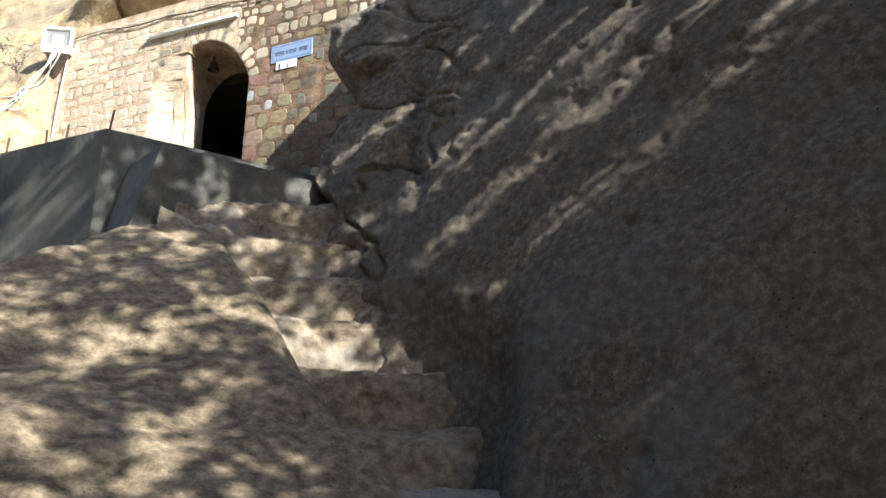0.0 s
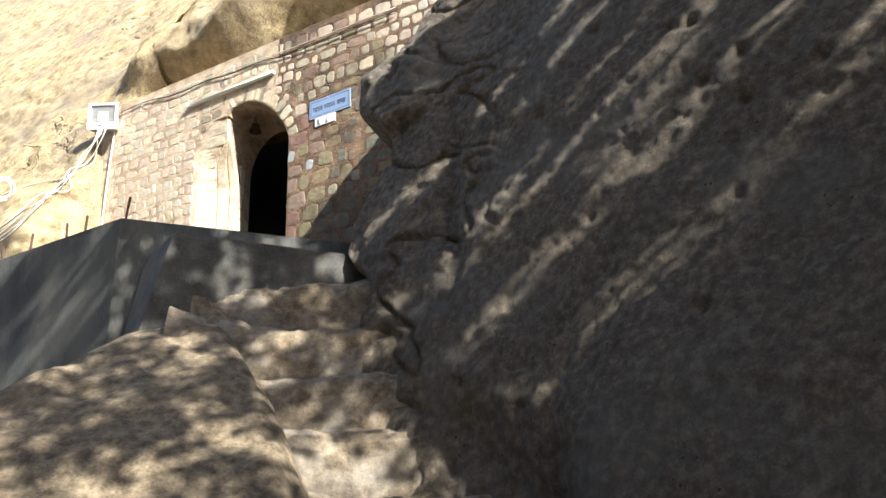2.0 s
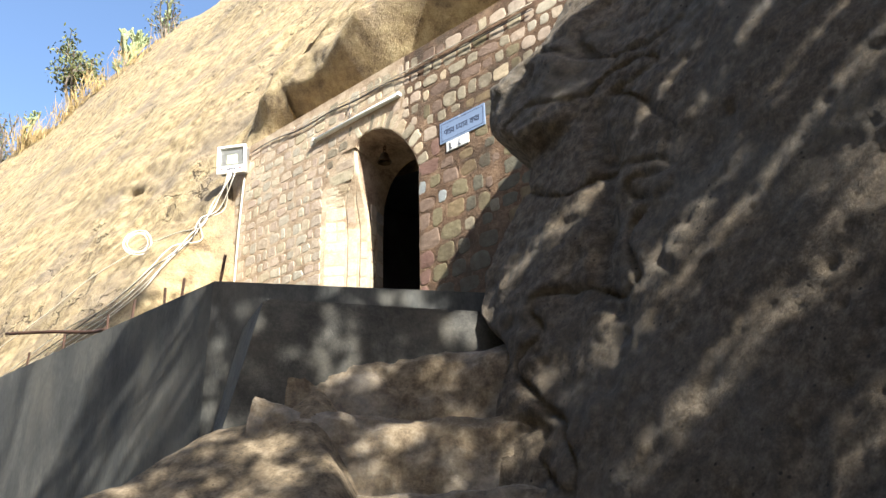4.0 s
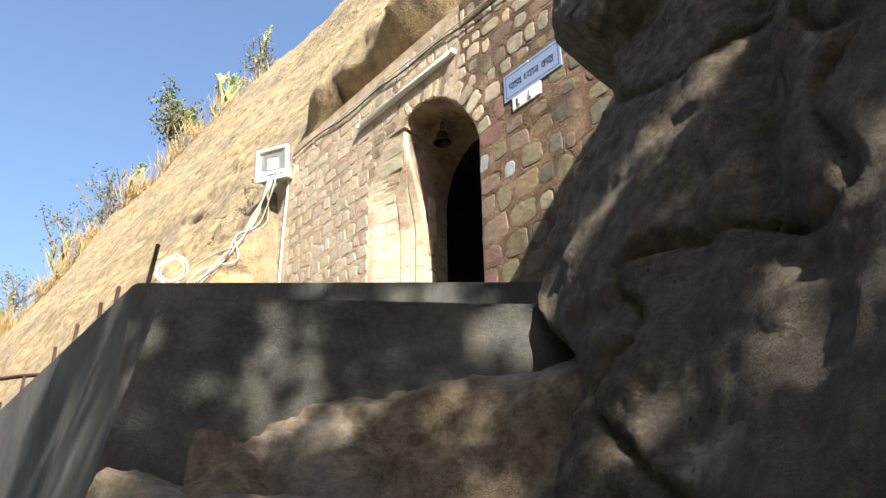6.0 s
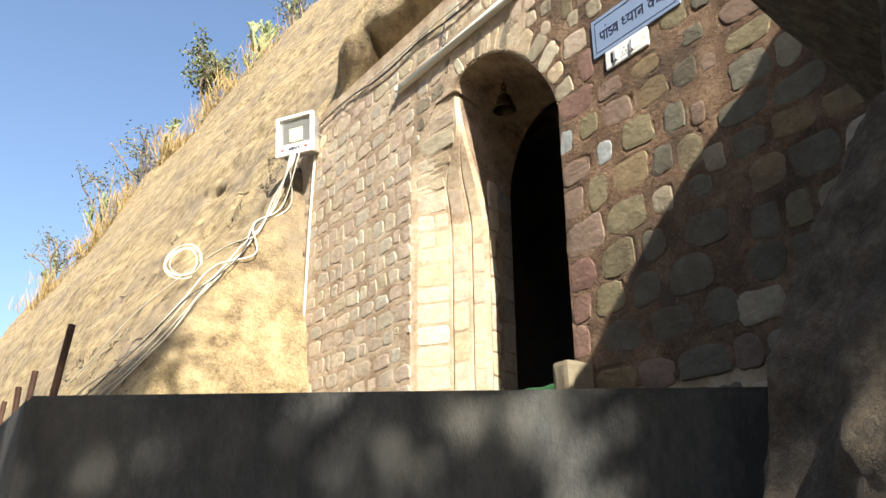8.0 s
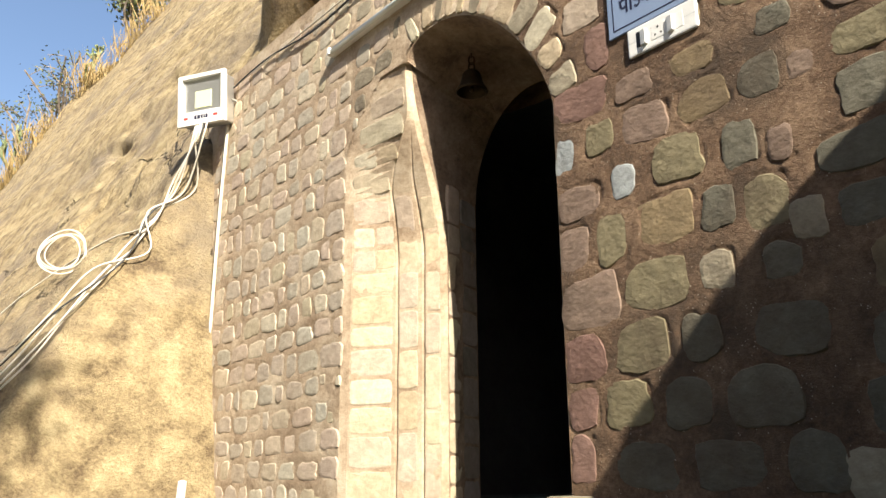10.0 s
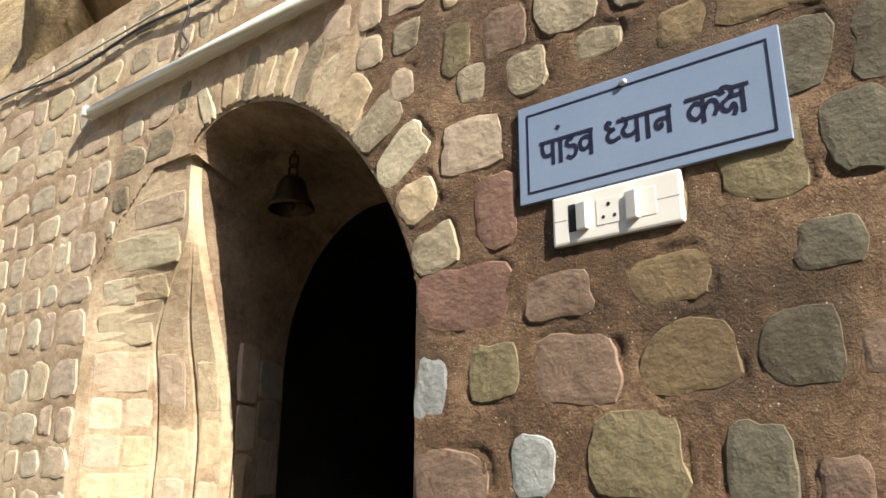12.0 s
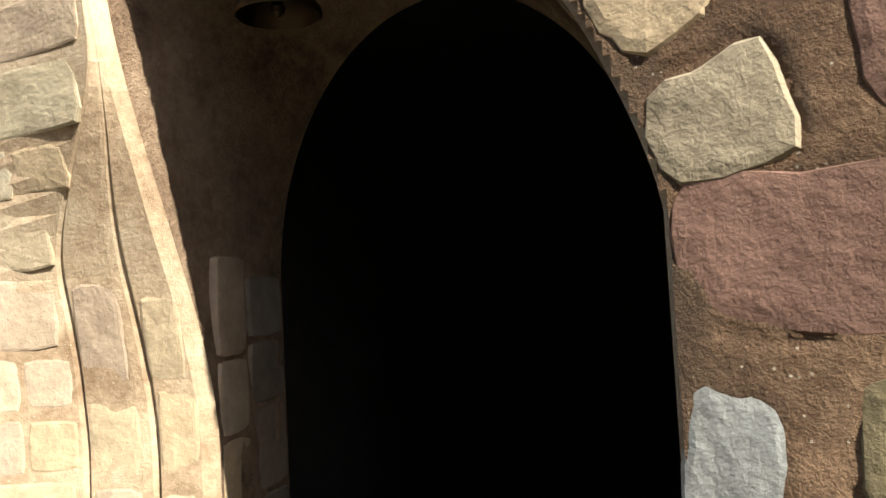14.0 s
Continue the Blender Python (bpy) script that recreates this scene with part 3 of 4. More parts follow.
for (u0, z0), (u1, z1) in zip(curve, curve[1:]):
    way += math.hypot(u1 - u0, z1 - z0)
    if way < nxt:
        continue
    n = Vector((-(z1 - z0), u1 - u0)).normalized()
    w = random.uniform(0.094, 0.108) if k < 5 else random.uniform(0.052, 0.078)
    ln = random.uniform(0.046, 0.056) if k < 2 else random.uniform(0.058, 0.078)
    cu, cz = u0 + n.x * (ln + 0.008), z0 + n.y * (ln + 0.008)
    stones.append((WALL @ Matrix.Translation((cu, 0, cz)), w / 2 - 0.005, ln, math.atan2(-n.x, n.y) + random.uniform(-0.08, 0.08), CREAM if k % 3 else PALE, cu, cz))
    nxt, k = way + w, k + 1


def edge_distance(u, z, lean, cu, cz, hu, hz):
    c, s = math.cos(lean), math.sin(lean)
    x, y = ((u - cu) * c + (z - cz) * s) / hu, (-(u - cu) * s + (z - cz) * c) / hz
    return (((x * x) ** 2 + (y * y) ** 2) ** 0.25 - 1) * min(hu, hz)


def mortar_face(u0, u1, z0, z1, step):
    """The trowelled mortar: lumps between the stones, broken gaps along their edges."""
    bm = bmesh.new()
    nu, nz = int((u1 - u0) / step), int((z1 - z0) / step)
    near = [(q[5], q[6], q[1], q[2], q[3]) for q in stones]
    g = {}
    for i in range(nu + 1):
        u = u0 + (u1 - u0) * i / nu
        col = [q for q in near if abs(q[0] - u) < q[2] + 0.05]
        for j in range(nz + 1):
            z = z0 + (z1 - z0) * j / nz
            if not wall_skin(u, z):
                continue
            d = min([edge_distance(u, z, q[4], q[0], q[1], q[2], q[3]) for q in col if abs(q[1] - z) < q[3] + 0.05] or [0.05])
            lump = 0.0034 + 0.0015 * fbm((u, z, 0), 7, 3) + 0.0011 * fbm((u, z, 5), 38, 3)
            gap = smooth(0.008, 0.001, abs(d - 0.002)) * smooth(0.0, 0.2, fbm((u, z, 9), 9, 2))
            out = lump - 0.0034 * gap - 0.004 * smooth(0, 0.02, -d)
            g[i, j] = bm.verts.new(W(u, max(out, -0.004) + 0.0025, z))
    for (i, j), v in g.items():
        q = (v, g.get((i + 1, j)), g.get((i + 1, j + 1)), g.get((i, j + 1)))
        if all(q):
            bm.faces.new(q)
    return bm


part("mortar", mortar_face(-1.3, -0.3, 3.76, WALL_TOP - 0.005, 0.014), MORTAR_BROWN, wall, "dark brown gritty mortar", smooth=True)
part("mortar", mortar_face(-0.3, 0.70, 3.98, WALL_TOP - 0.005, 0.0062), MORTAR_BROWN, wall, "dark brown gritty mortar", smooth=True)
part("mortar", mortar_face(0.70, 3.1, 3.76, WALL_TOP - 0.005, 0.0115), MORTAR, wall, "pale buff mortar", smooth=True)


def stone_bm(hu, hz, thick, lean=0.0, n=20, square=False):
    """One worn rubble stone bedded in the mortar: chipped outline, uneven hewn face."""
    bm = bmesh.new()
    ph, p2, p3, seed = (random.random() * 6.28 for _ in range(4))
    power = 9.0 if square else random.uniform(2.8, 5.5)
    rings = [[] for _ in range(5)]
    tip, tilt = random.uniform(-0.008, 0.008), random.uniform(-0.008, 0.008)
    for k in range(n):
        t = 2 * math.pi * (k + 0.5 + random.uniform(-0.2, 0.2)) / n
        c, s = math.cos(t), math.sin(t)
        r = 1 / max(abs(c) ** power + abs(s) ** power, 1e-6) ** (1 / power)
        r *= 1.03 if square else 1.04 + 0.04 * math.sin(2 * t + ph) + 0.05 * math.sin(3 * t + p2) + 0.025 * math.sin(5 * t + p3) + random.uniform(-0.04, 0.04)
        for ring, inset, scale, d in zip(rings, (0.0, 0.001, 0.005, 0.0, 0.0), (1, 1, 1, 0.72, 0.36), (-0.012, 0.25 * thick, 0.85 * thick, thick, thick)):
            x, z = c * scale * max(r * hu - inset, 0.3 * hu), s * scale * max(r * hz - inset, 0.3 * hz)
            if d > 0:
                d += 0.0012 * fbm((x + seed, z, seed), 26, 3) + tip * x + tilt * z
            x, z = x * math.cos(lean) - z * math.sin(lean), x * math.sin(lean) + z * math.cos(lean)
            ring.append(bm.verts.new((x, d, z)))
    for low, top in zip(rings, rings[1:]):
        for k in range(n):
            j = (k + 1) % n
            bm.faces.new((low[k], low[j], top[j], top[k]))
    mid = bm.verts.new((0, thick + 0.0012 * fbm((seed, 0, seed), 26, 3), 0))
    for k in range(n):
        bm.faces.new((rings[4][k], rings[4][(k + 1) % n], mid))
    return bm


# the splayed jamb, its strips and the reveal
def jamb_stone(i, j, f, z, z2, hw, hz, look_of):
    """A stone lying between two corners of the jamb's plan."""
    a, b = (Vector((*jamb_plan(z)[n], z)) for n in (i, j))
    up = Vector((*jamb_plan(z2)[i], z2)).lerp(Vector((*jamb_plan(z2)[j], z2)), f) - a.lerp(b, f)
    ex = (b - a).normalized()
    ez = (up - ex * up.dot(ex)).normalized()
    ey = ez.cross(ex)
    ey, ex = (ey, ex) if ey.y > 0 or (abs(ey.y) < 0.5 and ey.x < 0) else (-ey, -ex)
    o = a.lerp(b, f)
    m = Matrix(((ex.x, ey.x, ez.x, o.x), (ex.y, ey.y, ez.y, o.y), (ex.z, ey.z, ez.z, o.z), (0, 0, 0, 1)))
    stones.append((WALL @ m, min(hw, 0.48) * (b - a).length, hz, 0.0, look_of, o.x, o.z))


z = 3.82
while z < 5.62:
    h = random.uniform(0.085, 0.125)
    zm = z + h / 2
    if random.random() < 0.7:
        jamb_stone(3, 4, 0.48, zm, zm + 0.02, 0.45, h / 2 - 0.006, CREAM)
    else:
        jamb_stone(3, 4, 0.28, zm, zm + 0.02, 0.25, h / 2 - 0.006, CREAM)
        jamb_stone(3, 4, 0.77, zm, zm + 0.02, 0.20, h / 2 - 0.010, CREAM)
    z += h
for i, j in ((6, 7), (10, 11)):
    z = 3.95
    while z < 5.1:
        h = random.uniform(0.12, 0.20)
        jamb_stone(i, j, 0.5, z + h / 2, z + h / 2 + 0.02, 0.5, h / 2 - 0.006, CREAM)
        z += h
# Outer column cream, inner column in the darker stone that paints in shade.
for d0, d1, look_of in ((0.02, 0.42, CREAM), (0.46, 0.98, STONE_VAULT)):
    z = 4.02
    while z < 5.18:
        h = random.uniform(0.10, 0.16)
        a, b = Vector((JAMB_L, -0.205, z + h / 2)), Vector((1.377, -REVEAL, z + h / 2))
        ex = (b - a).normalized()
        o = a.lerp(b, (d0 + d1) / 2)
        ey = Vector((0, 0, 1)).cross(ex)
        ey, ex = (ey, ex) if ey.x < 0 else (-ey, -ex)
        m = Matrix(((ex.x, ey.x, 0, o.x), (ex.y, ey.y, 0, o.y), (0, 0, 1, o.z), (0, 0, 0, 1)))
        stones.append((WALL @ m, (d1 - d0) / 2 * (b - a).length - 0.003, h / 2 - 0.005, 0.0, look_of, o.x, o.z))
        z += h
stones.sort(key=lambda q: (q[0].translation - W(0.75, 0, 5.0)).length)
bm = bmesh.new()
for k, (m, hu, hz, lean, look_of, u, z) in enumerate(stones):
    smooth_faced = 1.28 < u < corner_u(z) and z < 5.65
    b2 = stone_bm(hu, hz, random.uniform(0.001, 0.002) if smooth_faced else random.uniform(0.0066, 0.0082), lean, square=smooth_faced)
    if k < 300:
        part("stone", b2, look_of, wall).matrix_world = m
        continue
    bmesh.ops.transform(b2, matrix=m, verts=b2.verts)
    me = bpy.data.meshes.new("tmp")
    b2.to_mesh(me), b2.free()
    bm.from_mesh(me)
    bpy.data.meshes.remove(me)
obj("far_stones", bm, STONE_FAR, wall, kind="stuff")

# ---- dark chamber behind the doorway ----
# Chamber surfaces take a dark colour to paint in the unlit interior.
for name, label, ext in (("floor_cave", "unlit dark cave floor", (-0.6, 2.9, -3.6, -REVEAL - 0.004, 3.6, FLOOR_Z)), ("wall_east", "unlit cave wall, its darkness put into the colour", (-0.6, -0.4, -3.6, -REVEAL - 0.004, FLOOR_Z, 6.2)),
                         ("wall_west", "unlit cave wall, its darkness put into the colour", (2.7, 2.9, -3.6, -REVEAL - 0.004, FLOOR_Z, 6.2)), ("wall_back", "unlit cave wall, its darkness put into the colour", (-0.4, 2.7, -3.6, -3.4, FLOOR_Z, 6.2))):
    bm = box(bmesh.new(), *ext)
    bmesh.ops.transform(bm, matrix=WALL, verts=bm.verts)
    obj(name, bm, CAVE_DARK, label=label, category="wall" if "wall" in name else "floor", kind="structure")
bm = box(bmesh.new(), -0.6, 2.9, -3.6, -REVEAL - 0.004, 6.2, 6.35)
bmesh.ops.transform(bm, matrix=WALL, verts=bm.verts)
obj("ceiling", bm, CAVE_DARK, label="cave ceiling with darkness put into its colour", category="ceiling", kind="structure")
bm = box(bmesh.new(), JAMB_R + 0.002, JAMB_L + 0.075, -REVEAL, 0.02, 3.6, FLOOR_Z - 0.02, None, 0.01)
bmesh.ops.transform(bm, matrix=WALL, verts=bm.verts)
obj("door_sill", bm, DARKSTONE, label="stone sill of the doorway", category="sill", kind="structure")
bm = box(bmesh.new(), 0.50, 1.36, 0.022, 0.32, 3.6, 3.905, None, 0.02)
bmesh.ops.transform(bm, matrix=WALL, verts=bm.verts)
obj("door_step", bm, DARKSTONE, label="low stone step before the doorway", category="step", kind="structure")

# ---- cliff ----
CN = Vector((-0.28, -0.84, 0.47)).normalized()
CE = Vector((-0.949, 0.316, 0)).normalized()
CUP = CE.cross(CN)
CUP = CUP if CUP.z > 0 else -CUP
CO = Vector((-4.55, 7.05, 5.1))


def cliff_relief(q):
    return 0.28 * fbm(q, 0.22, 2) * smooth(2, 9, (q - CO).length) + 0.07 * fbm(q, 0.8, 3) + 0.022 * fbm(q, 3.5, 4) + 0.006 * fbm(q, 14, 3)


def ridge_bend(a, h, q):
    """The hill's crest: past it the slope turns back."""
    over = max(0.0, (h - (19.0 - 0.52 * a + 0.9 * fbm((a, 0, 0), 0.3, 2))))
    return q - Vector((0, 0, 1.05 * over)) - CN * 0.9 * over


HOLLOWS = [(2.55, 2.1, 0.26, 0.08, 0.14), (1.5, 0.95, 0.05, 0.26, 0.10), (1.36, 4.8, 0.14, 0.12, 0.12), (1.0, 1.3, 0.12, 0.05, 0.07), (0.45, 0.75, 0.16, 0.05, 0.05)]


def cliff_left(a, h):
    q = CO + CE * a + CUP * h
    dip = sum(e * math.exp(-((a - x) / w) ** 2 - ((h - y - 0.3 * (a - x)) / t) ** 2) for x, y, w, t, e in HOLLOWS)
    d = cliff_relief(q) - dip + 0.012 * smooth(-0.1, 0.2, fbm((a * 1.2, (h - 0.7 * a) * 3, 1), 1.0, 4)) - 0.95 * smooth(-0.12, -0.62, a) * (1 - smooth(1.3, 2.0, h))
    d += 0.30 * smooth(0.3, -0.4, a) * smooth(1.75, 2.2, h) * (1 - smooth(3.0, 5.0, h))
    return ridge_bend(a, h, q + CN * d)


def cliff_brow(a, h):
    q = CO + CE * a + CUP * h
    lift = 0.7 * smooth(-1.3, -3.2, a)
    lip = smooth(1.70 + lift, 2.10 + lift, h + 0.12 * fbm((a, 0, 0), 1.1, 2))
    d = cliff_relief(q) + (0.30 + 0.16 * fbm((a, h, 0), 0.9, 3)) * lip * (1 - smooth(3.0, 5.5, h)) - 0.9 * (1 - lip)
    d += 0.05 * fbm(q, 2.2, 4) * lip + 0.25 * smooth(-1.0, -3.0, a) * lip
    return ridge_bend(a, h, q + CN * d)


AS = steps(-0.62, 3.4, 110) + steps(3.6, 9, 30) + steps(9.5, 38, 40)
HS = steps(-2.6, 4.0, 130) + steps(4.2, 10, 34) + steps(10.5, 30, 40)
obj("cliff_left", sheet(cliff_left, AS, HS), CLIFF, smooth=True, label="sunlit yellow sandstone cliff", category="cliff", kind="structure")
obj("cliff_brow", sheet(cliff_brow, steps(-8, -3.6, 20) + steps(-3.5, -0.55, 75), steps(1.45, 4.0, 60) + steps(4.2, 10, 30) + steps(10.5, 30, 30)), CLIFF, smooth=True, label="overhanging sandstone brow above the wall", category="cliff", kind="structure")

# ---- things on the wall ----
def on_wall(u, out, z):
    """Frame of a thing on the wall: x to its right as one faces it, y into the wall, z up."""
    return Matrix.Translation(W(u, out, z)) @ Matrix(((-WALL_U.x, -WALL_N.x, 0, 0), (-WALL_U.y, -WALL_N.y, 0, 0), (0, 0, 1, 0), (0, 0, 0, 1)))


def ribbon(points, width, thick=0.0012):
    """A flat painted stroke in the x-z plane, facing -y."""
    bm = bmesh.new()
    pts = [Vector((x, 0, z)) for x, z in points]
    rows = []
    for i, q in enumerate(pts):
        d = (pts[min(i + 1, len(pts) - 1)] - pts[max(i - 1, 0)]).normalized()
        nrm = Vector((-d.z, 0, d.x)) * width / 2
        rows.append([bm.verts.new(q + o) for o in (nrm, -nrm, -nrm + Vector((0, -thick, 0)), nrm + Vector((0, -thick, 0)))])
    for a, b in zip(rows, rows[1:]):
        for k in range(4):
            bm.faces.new((a[k], a[(k + 1) % 4], b[(k + 1) % 4], b[k]))
    bm.faces.new(rows[0]), bm.faces.new(rows[-1][::-1])
    return bm


def merge(*parts):
    bm = bmesh.new()
    for b in parts:
        me = bpy.data.meshes.new("tmp")
        b.to_mesh(me), b.free()
        bm.from_mesh(me)
        bpy.data.meshes.remove(me)
    return bm


# letters as pen strokes: x from the left, y down from the head line, in letter heights
GLYPHS = {
    "pa": (0.78, [[(0.14, 0), (0.14, 0.35), (0.24, 0.56), (0.45, 0.6), (0.66, 0.52)], [(0.66, 0), (0.66, 0.98)]]),
    "aa": (0.42, [[(0.26, 0), (0.26, 0.98)]]),
    "da": (0.68, [[(0.40, 0), (0.40, 0.18), (0.20, 0.22), (0.15, 0.36), (0.30, 0.46), (0.48, 0.46), (0.60, 0.62), (0.52, 0.84), (0.32, 0.90), (0.14, 0.80)]]),
    "va": (0.74, [[(0.62, 0.36), (0.42, 0.28), (0.18, 0.34), (0.10, 0.54), (0.24, 0.72), (0.46, 0.68), (0.62, 0.52)], [(0.62, 0), (0.62, 0.98)]]),
    "dh": (0.56, [[(0.26, 0.10), (0.12, 0.02), (0.06, 0.16), (0.20, 0.30), (0.34, 0.32), (0.16, 0.40), (0.08, 0.58), (0.24, 0.74), (0.56, 0.66)]]),
    "ya": (0.74, [[(0.06, 0), (0.22, 0.12), (0.22, 0.30), (0.10, 0.46), (0.20, 0.66), (0.42, 0.68), (0.62, 0.54)], [(0.62, 0), (0.62, 0.98)]]),
    "na": (0.70, [[(0.58, 0.44), (0.24, 0.44), (0.12, 0.56), (0.18, 0.74), (0.32, 0.70), (0.30, 0.56)], [(0.58, 0), (0.58, 0.98)]]),
    "ka": (0.92, [[(0.42, 0.32), (0.26, 0.26), (0.10, 0.46), (0.12, 0.68), (0.28, 0.80), (0.46, 0.62), (0.60, 0.36), (0.76, 0.30), (0.86, 0.46), (0.84, 0.66), (0.76, 0.82)], [(0.48, 0), (0.48, 0.98)]]),
    "ksha": (0.80, [[(0.17, 0.12), (0.04, 0.16), (0.06, 0.02), (0.18, -0.02), (0.32, 0.06), (0.34, 0.24), (0.22, 0.40), (0.06, 0.54), (0.10, 0.74), (0.24, 0.80), (0.36, 0.62), (0.42, 0.80), (0.36, 1.0)], [(0.26, 0.36), (0.62, 0.34)], [(0.62, 0), (0.62, 0.98)]]),
}
WORDS = [(0.042, 0.100, ["pa", "aa", "da", "va"]), (0.163, 0.112, ["dh", "ya", "aa", "na"]), (0.296, 0.095, ["ka", "ksha"])]


def sign_board():
    w, h = 0.44, 0.18
    sign = thing("sign_board", "pale blue enamel board lettered in navy, fixed on stone wall", "sign", at=on_wall(0.315, 0.009, 5.333))
    part("board", boxed(0, w, -0.004, 0.004, 0, h, 0.0012), BLUE, sign)
    e, t = 0.017, 0.0032
    for x0, x1, z0, z1 in ((e, w - e, h - e - t, h - e), (e, w - e, e, e + t), (e, e + t, e + t, h - e - t), (w - e - t, w - e, e + t, h - e - t)):
        part("border_line", boxed(x0, x1, -0.0048, -0.0035, z0, z1), INK, sign)
    H, top = 0.047, h * 0.585
    for x, wide, letters in WORDS:
        k = wide / sum(GLYPHS[g][0] for g in letters)
        for f0, f1 in {"pa": ((0, 1),), "dh": ((0.19, 1),), "ka": ((0, 0.53), (0.74, 1.0))}[letters[0]]:
            part("head_line", boxed(x + f0 * wide, x + f1 * wide, -0.0049, -0.0035, top - 0.006, top), INK, sign)
        at = x
        for g in letters:
            ww, strokes = GLYPHS[g]
            b = [ribbon([(q.x, q.y) for q in bend([(at + px * k, top - py * H, 0) for px, py in st], 5)], 0.0066, 0.001) for st in strokes]
            o = part("letter", merge(*b), INK, sign)
            o.location = (0, -0.0037, 0)
            at += ww * k
    bm = bmesh.new()
    bmesh.ops.create_circle(bm, cap_ends=True, radius=0.0042, segments=12, matrix=Matrix.Translation((0.078, -0.0049, top + 0.019)) @ Matrix.Rotation(math.pi / 2, 4, "X"))
    part("letter", bm, INK, sign)
    bm = turned([(0.0001, 0.006), (0.004, 0.0055), (0.0062, 0.003), (0.0065, 0)], 14)
    bmesh.ops.transform(bm, matrix=Matrix.Translation((0.20, -0.004, h - 0.013)) @ Matrix.Rotation(math.pi / 2, 4, "X"), verts=bm.verts)
    part("screw", bm, METALGREY, sign, "bright round screw head", True)


sign_board()


def switch_board():
    w, h = 0.218, 0.084
    sw = thing("switch_board", "white plastic switch plate with socket and two rockers", "switch board", at=on_wall(0.254, 0.004, 5.247))
    bm = bmesh.new()
    box(bm, 0, w, -0.010, 0.006, 0, h, None, 0.0045)
    part("plate", bm, WHITE, sw, smooth=False)
    # A dark slab on the plate paints in the slot's depth.
    part("slot", boxed(0.030, 0.047, -0.0106, -0.008, 0.020, 0.066), DARKHOLE, sw, "flat dark patch for the shaded open slot")
    def rocker(x):
        m = Matrix.Translation((x, -0.0105, h / 2)) @ Matrix.Rotation(radians(-13), 4, "Z")
        part("rocker", box(bmesh.new(), -0.010, 0.010, -0.007, 0.003, -0.023, 0.023, m, 0.002), WHITE, sw)
    rocker(0.056)
    rocker(0.141)
    part("socket_face", boxed(0.079, 0.122, -0.0108, -0.009, 0.021, 0.064, 0.0006), WHITE, sw)
    # Flat dark discs paint in the depth of the pin holes.
    for x, z, r in ((0.1005, 0.053, 0.0035), (0.091, 0.033, 0.003), (0.110, 0.033, 0.003)):
        bm = bmesh.new()
        bmesh.ops.create_circle(bm, cap_ends=True, radius=r, segments=14, matrix=Matrix.Translation((x, -0.0112, z)) @ Matrix.Rotation(math.pi / 2, 4, "X"))
        part("socket_hole", bm, DARKHOLE, sw, "flat dark disc for a shaded round pin hole")
    part("blank", boxed(0.153, 0.178, -0.0107, -0.009, 0.020, 0.065, 0.0006), WHITE, sw)
    for x0, x1 in ((0.178, 0.216), (0.002, 0.028)):
        part("seam", boxed(x0, x1, -0.0103, -0.009, h / 2 - 0.0004, h / 2 + 0.0004), METALGREY, sw)


switch_board()


def tube_light():
    L = 1.09
    tl = thing("tube_light", "white LED tube batten mounted on stone wall", "lamp", at=on_wall(1.825, 0.021, 5.955))
    part("housing", boxed(0, L, -0.010, 0.018, 0, 0.028, 0.004), WHITE, tl)
    bm = bmesh.new()
    bmesh.ops.create_cone(bm, cap_ends=True, segments=16, radius1=0.0135, radius2=0.0135, depth=L - 0.03, matrix=Matrix.Translation((L / 2, -0.010, 0.014)) @ Matrix.Rotation(math.pi / 2, 4, "Y"))
    part("tube", bm, GLASS, tl, "milky unlit tube", True)
    for x in (0, L - 0.02):
        part("end_cap", boxed(x - 0.001, x + 0.021, -0.025, 0.02, -0.002, 0.031, 0.004), WHITE, tl)
    for x in (0.2, 0.85):
        part("clip", boxed(x, x + 0.02, 0.018, 0.021, 0.004, 0.024), METALGREY, tl)


tube_light()


def flood_light():
    fl = thing("flood_light", "white square LED floodlight hung at the wall's end", "lamp", at=on_wall(3.06, 0.22, 5.995) @ Matrix.Rotation(radians(30), 4, "Z") @ Matrix.Rotation(radians(6), 4, "X"))
    w, h, d = 0.30, 0.29, 0.09
    part("housing", boxed(0.012, w - 0.012, 0.0, d, 0.012, h - 0.012, 0.01), METALGREY, fl)
    for x0, x1, z0, z1 in ((0, w, 0, 0.075), (0, w, h - 0.022, h), (0, 0.024, 0.075, h - 0.022), (w - 0.024, w, 0.075, h - 0.022)):
        part("bezel", boxed(x0, x1, -0.02, 0.006, z0, z1, 0.003), WHITE, fl)
    part("reflector", boxed(0.024, w - 0.024, 0.001, 0.006, 0.075, h - 0.022), METALGREY, fl, "silver reflector tray")
    part("led_panel", boxed(0.10, 0.205, -0.004, 0.0005, 0.10, 0.195, 0.002), LED, fl, "yellow LED chip panel")
    for x0, x1 in ((0.11, 0.125), (0.130, 0.148), (0.153, 0.165), (0.170, 0.178), (0.183, 0.196)):
        part("mark", boxed(x0, x1, -0.0212, -0.0195, 0.030, 0.052), INK, fl)
    for x in (0.055, 0.245):
        part("badge", boxed(x - 0.014, x + 0.014, -0.0212, -0.0195, 0.034, 0.048, 0.0004), plain("red_badge", (0.5, 0.06, 0.05)), fl)
    part("bracket", tube(bend([(0.02, 0.05, 0.15), (-0.012, 0.07, 0.15), (-0.014, 0.14, 0.12), (0.15, 0.16, 0.11), (w + 0.014, 0.14, 0.12), (w - 0.02, 0.05, 0.15)], 5), 0.007), METALGREY, fl)


flood_light()


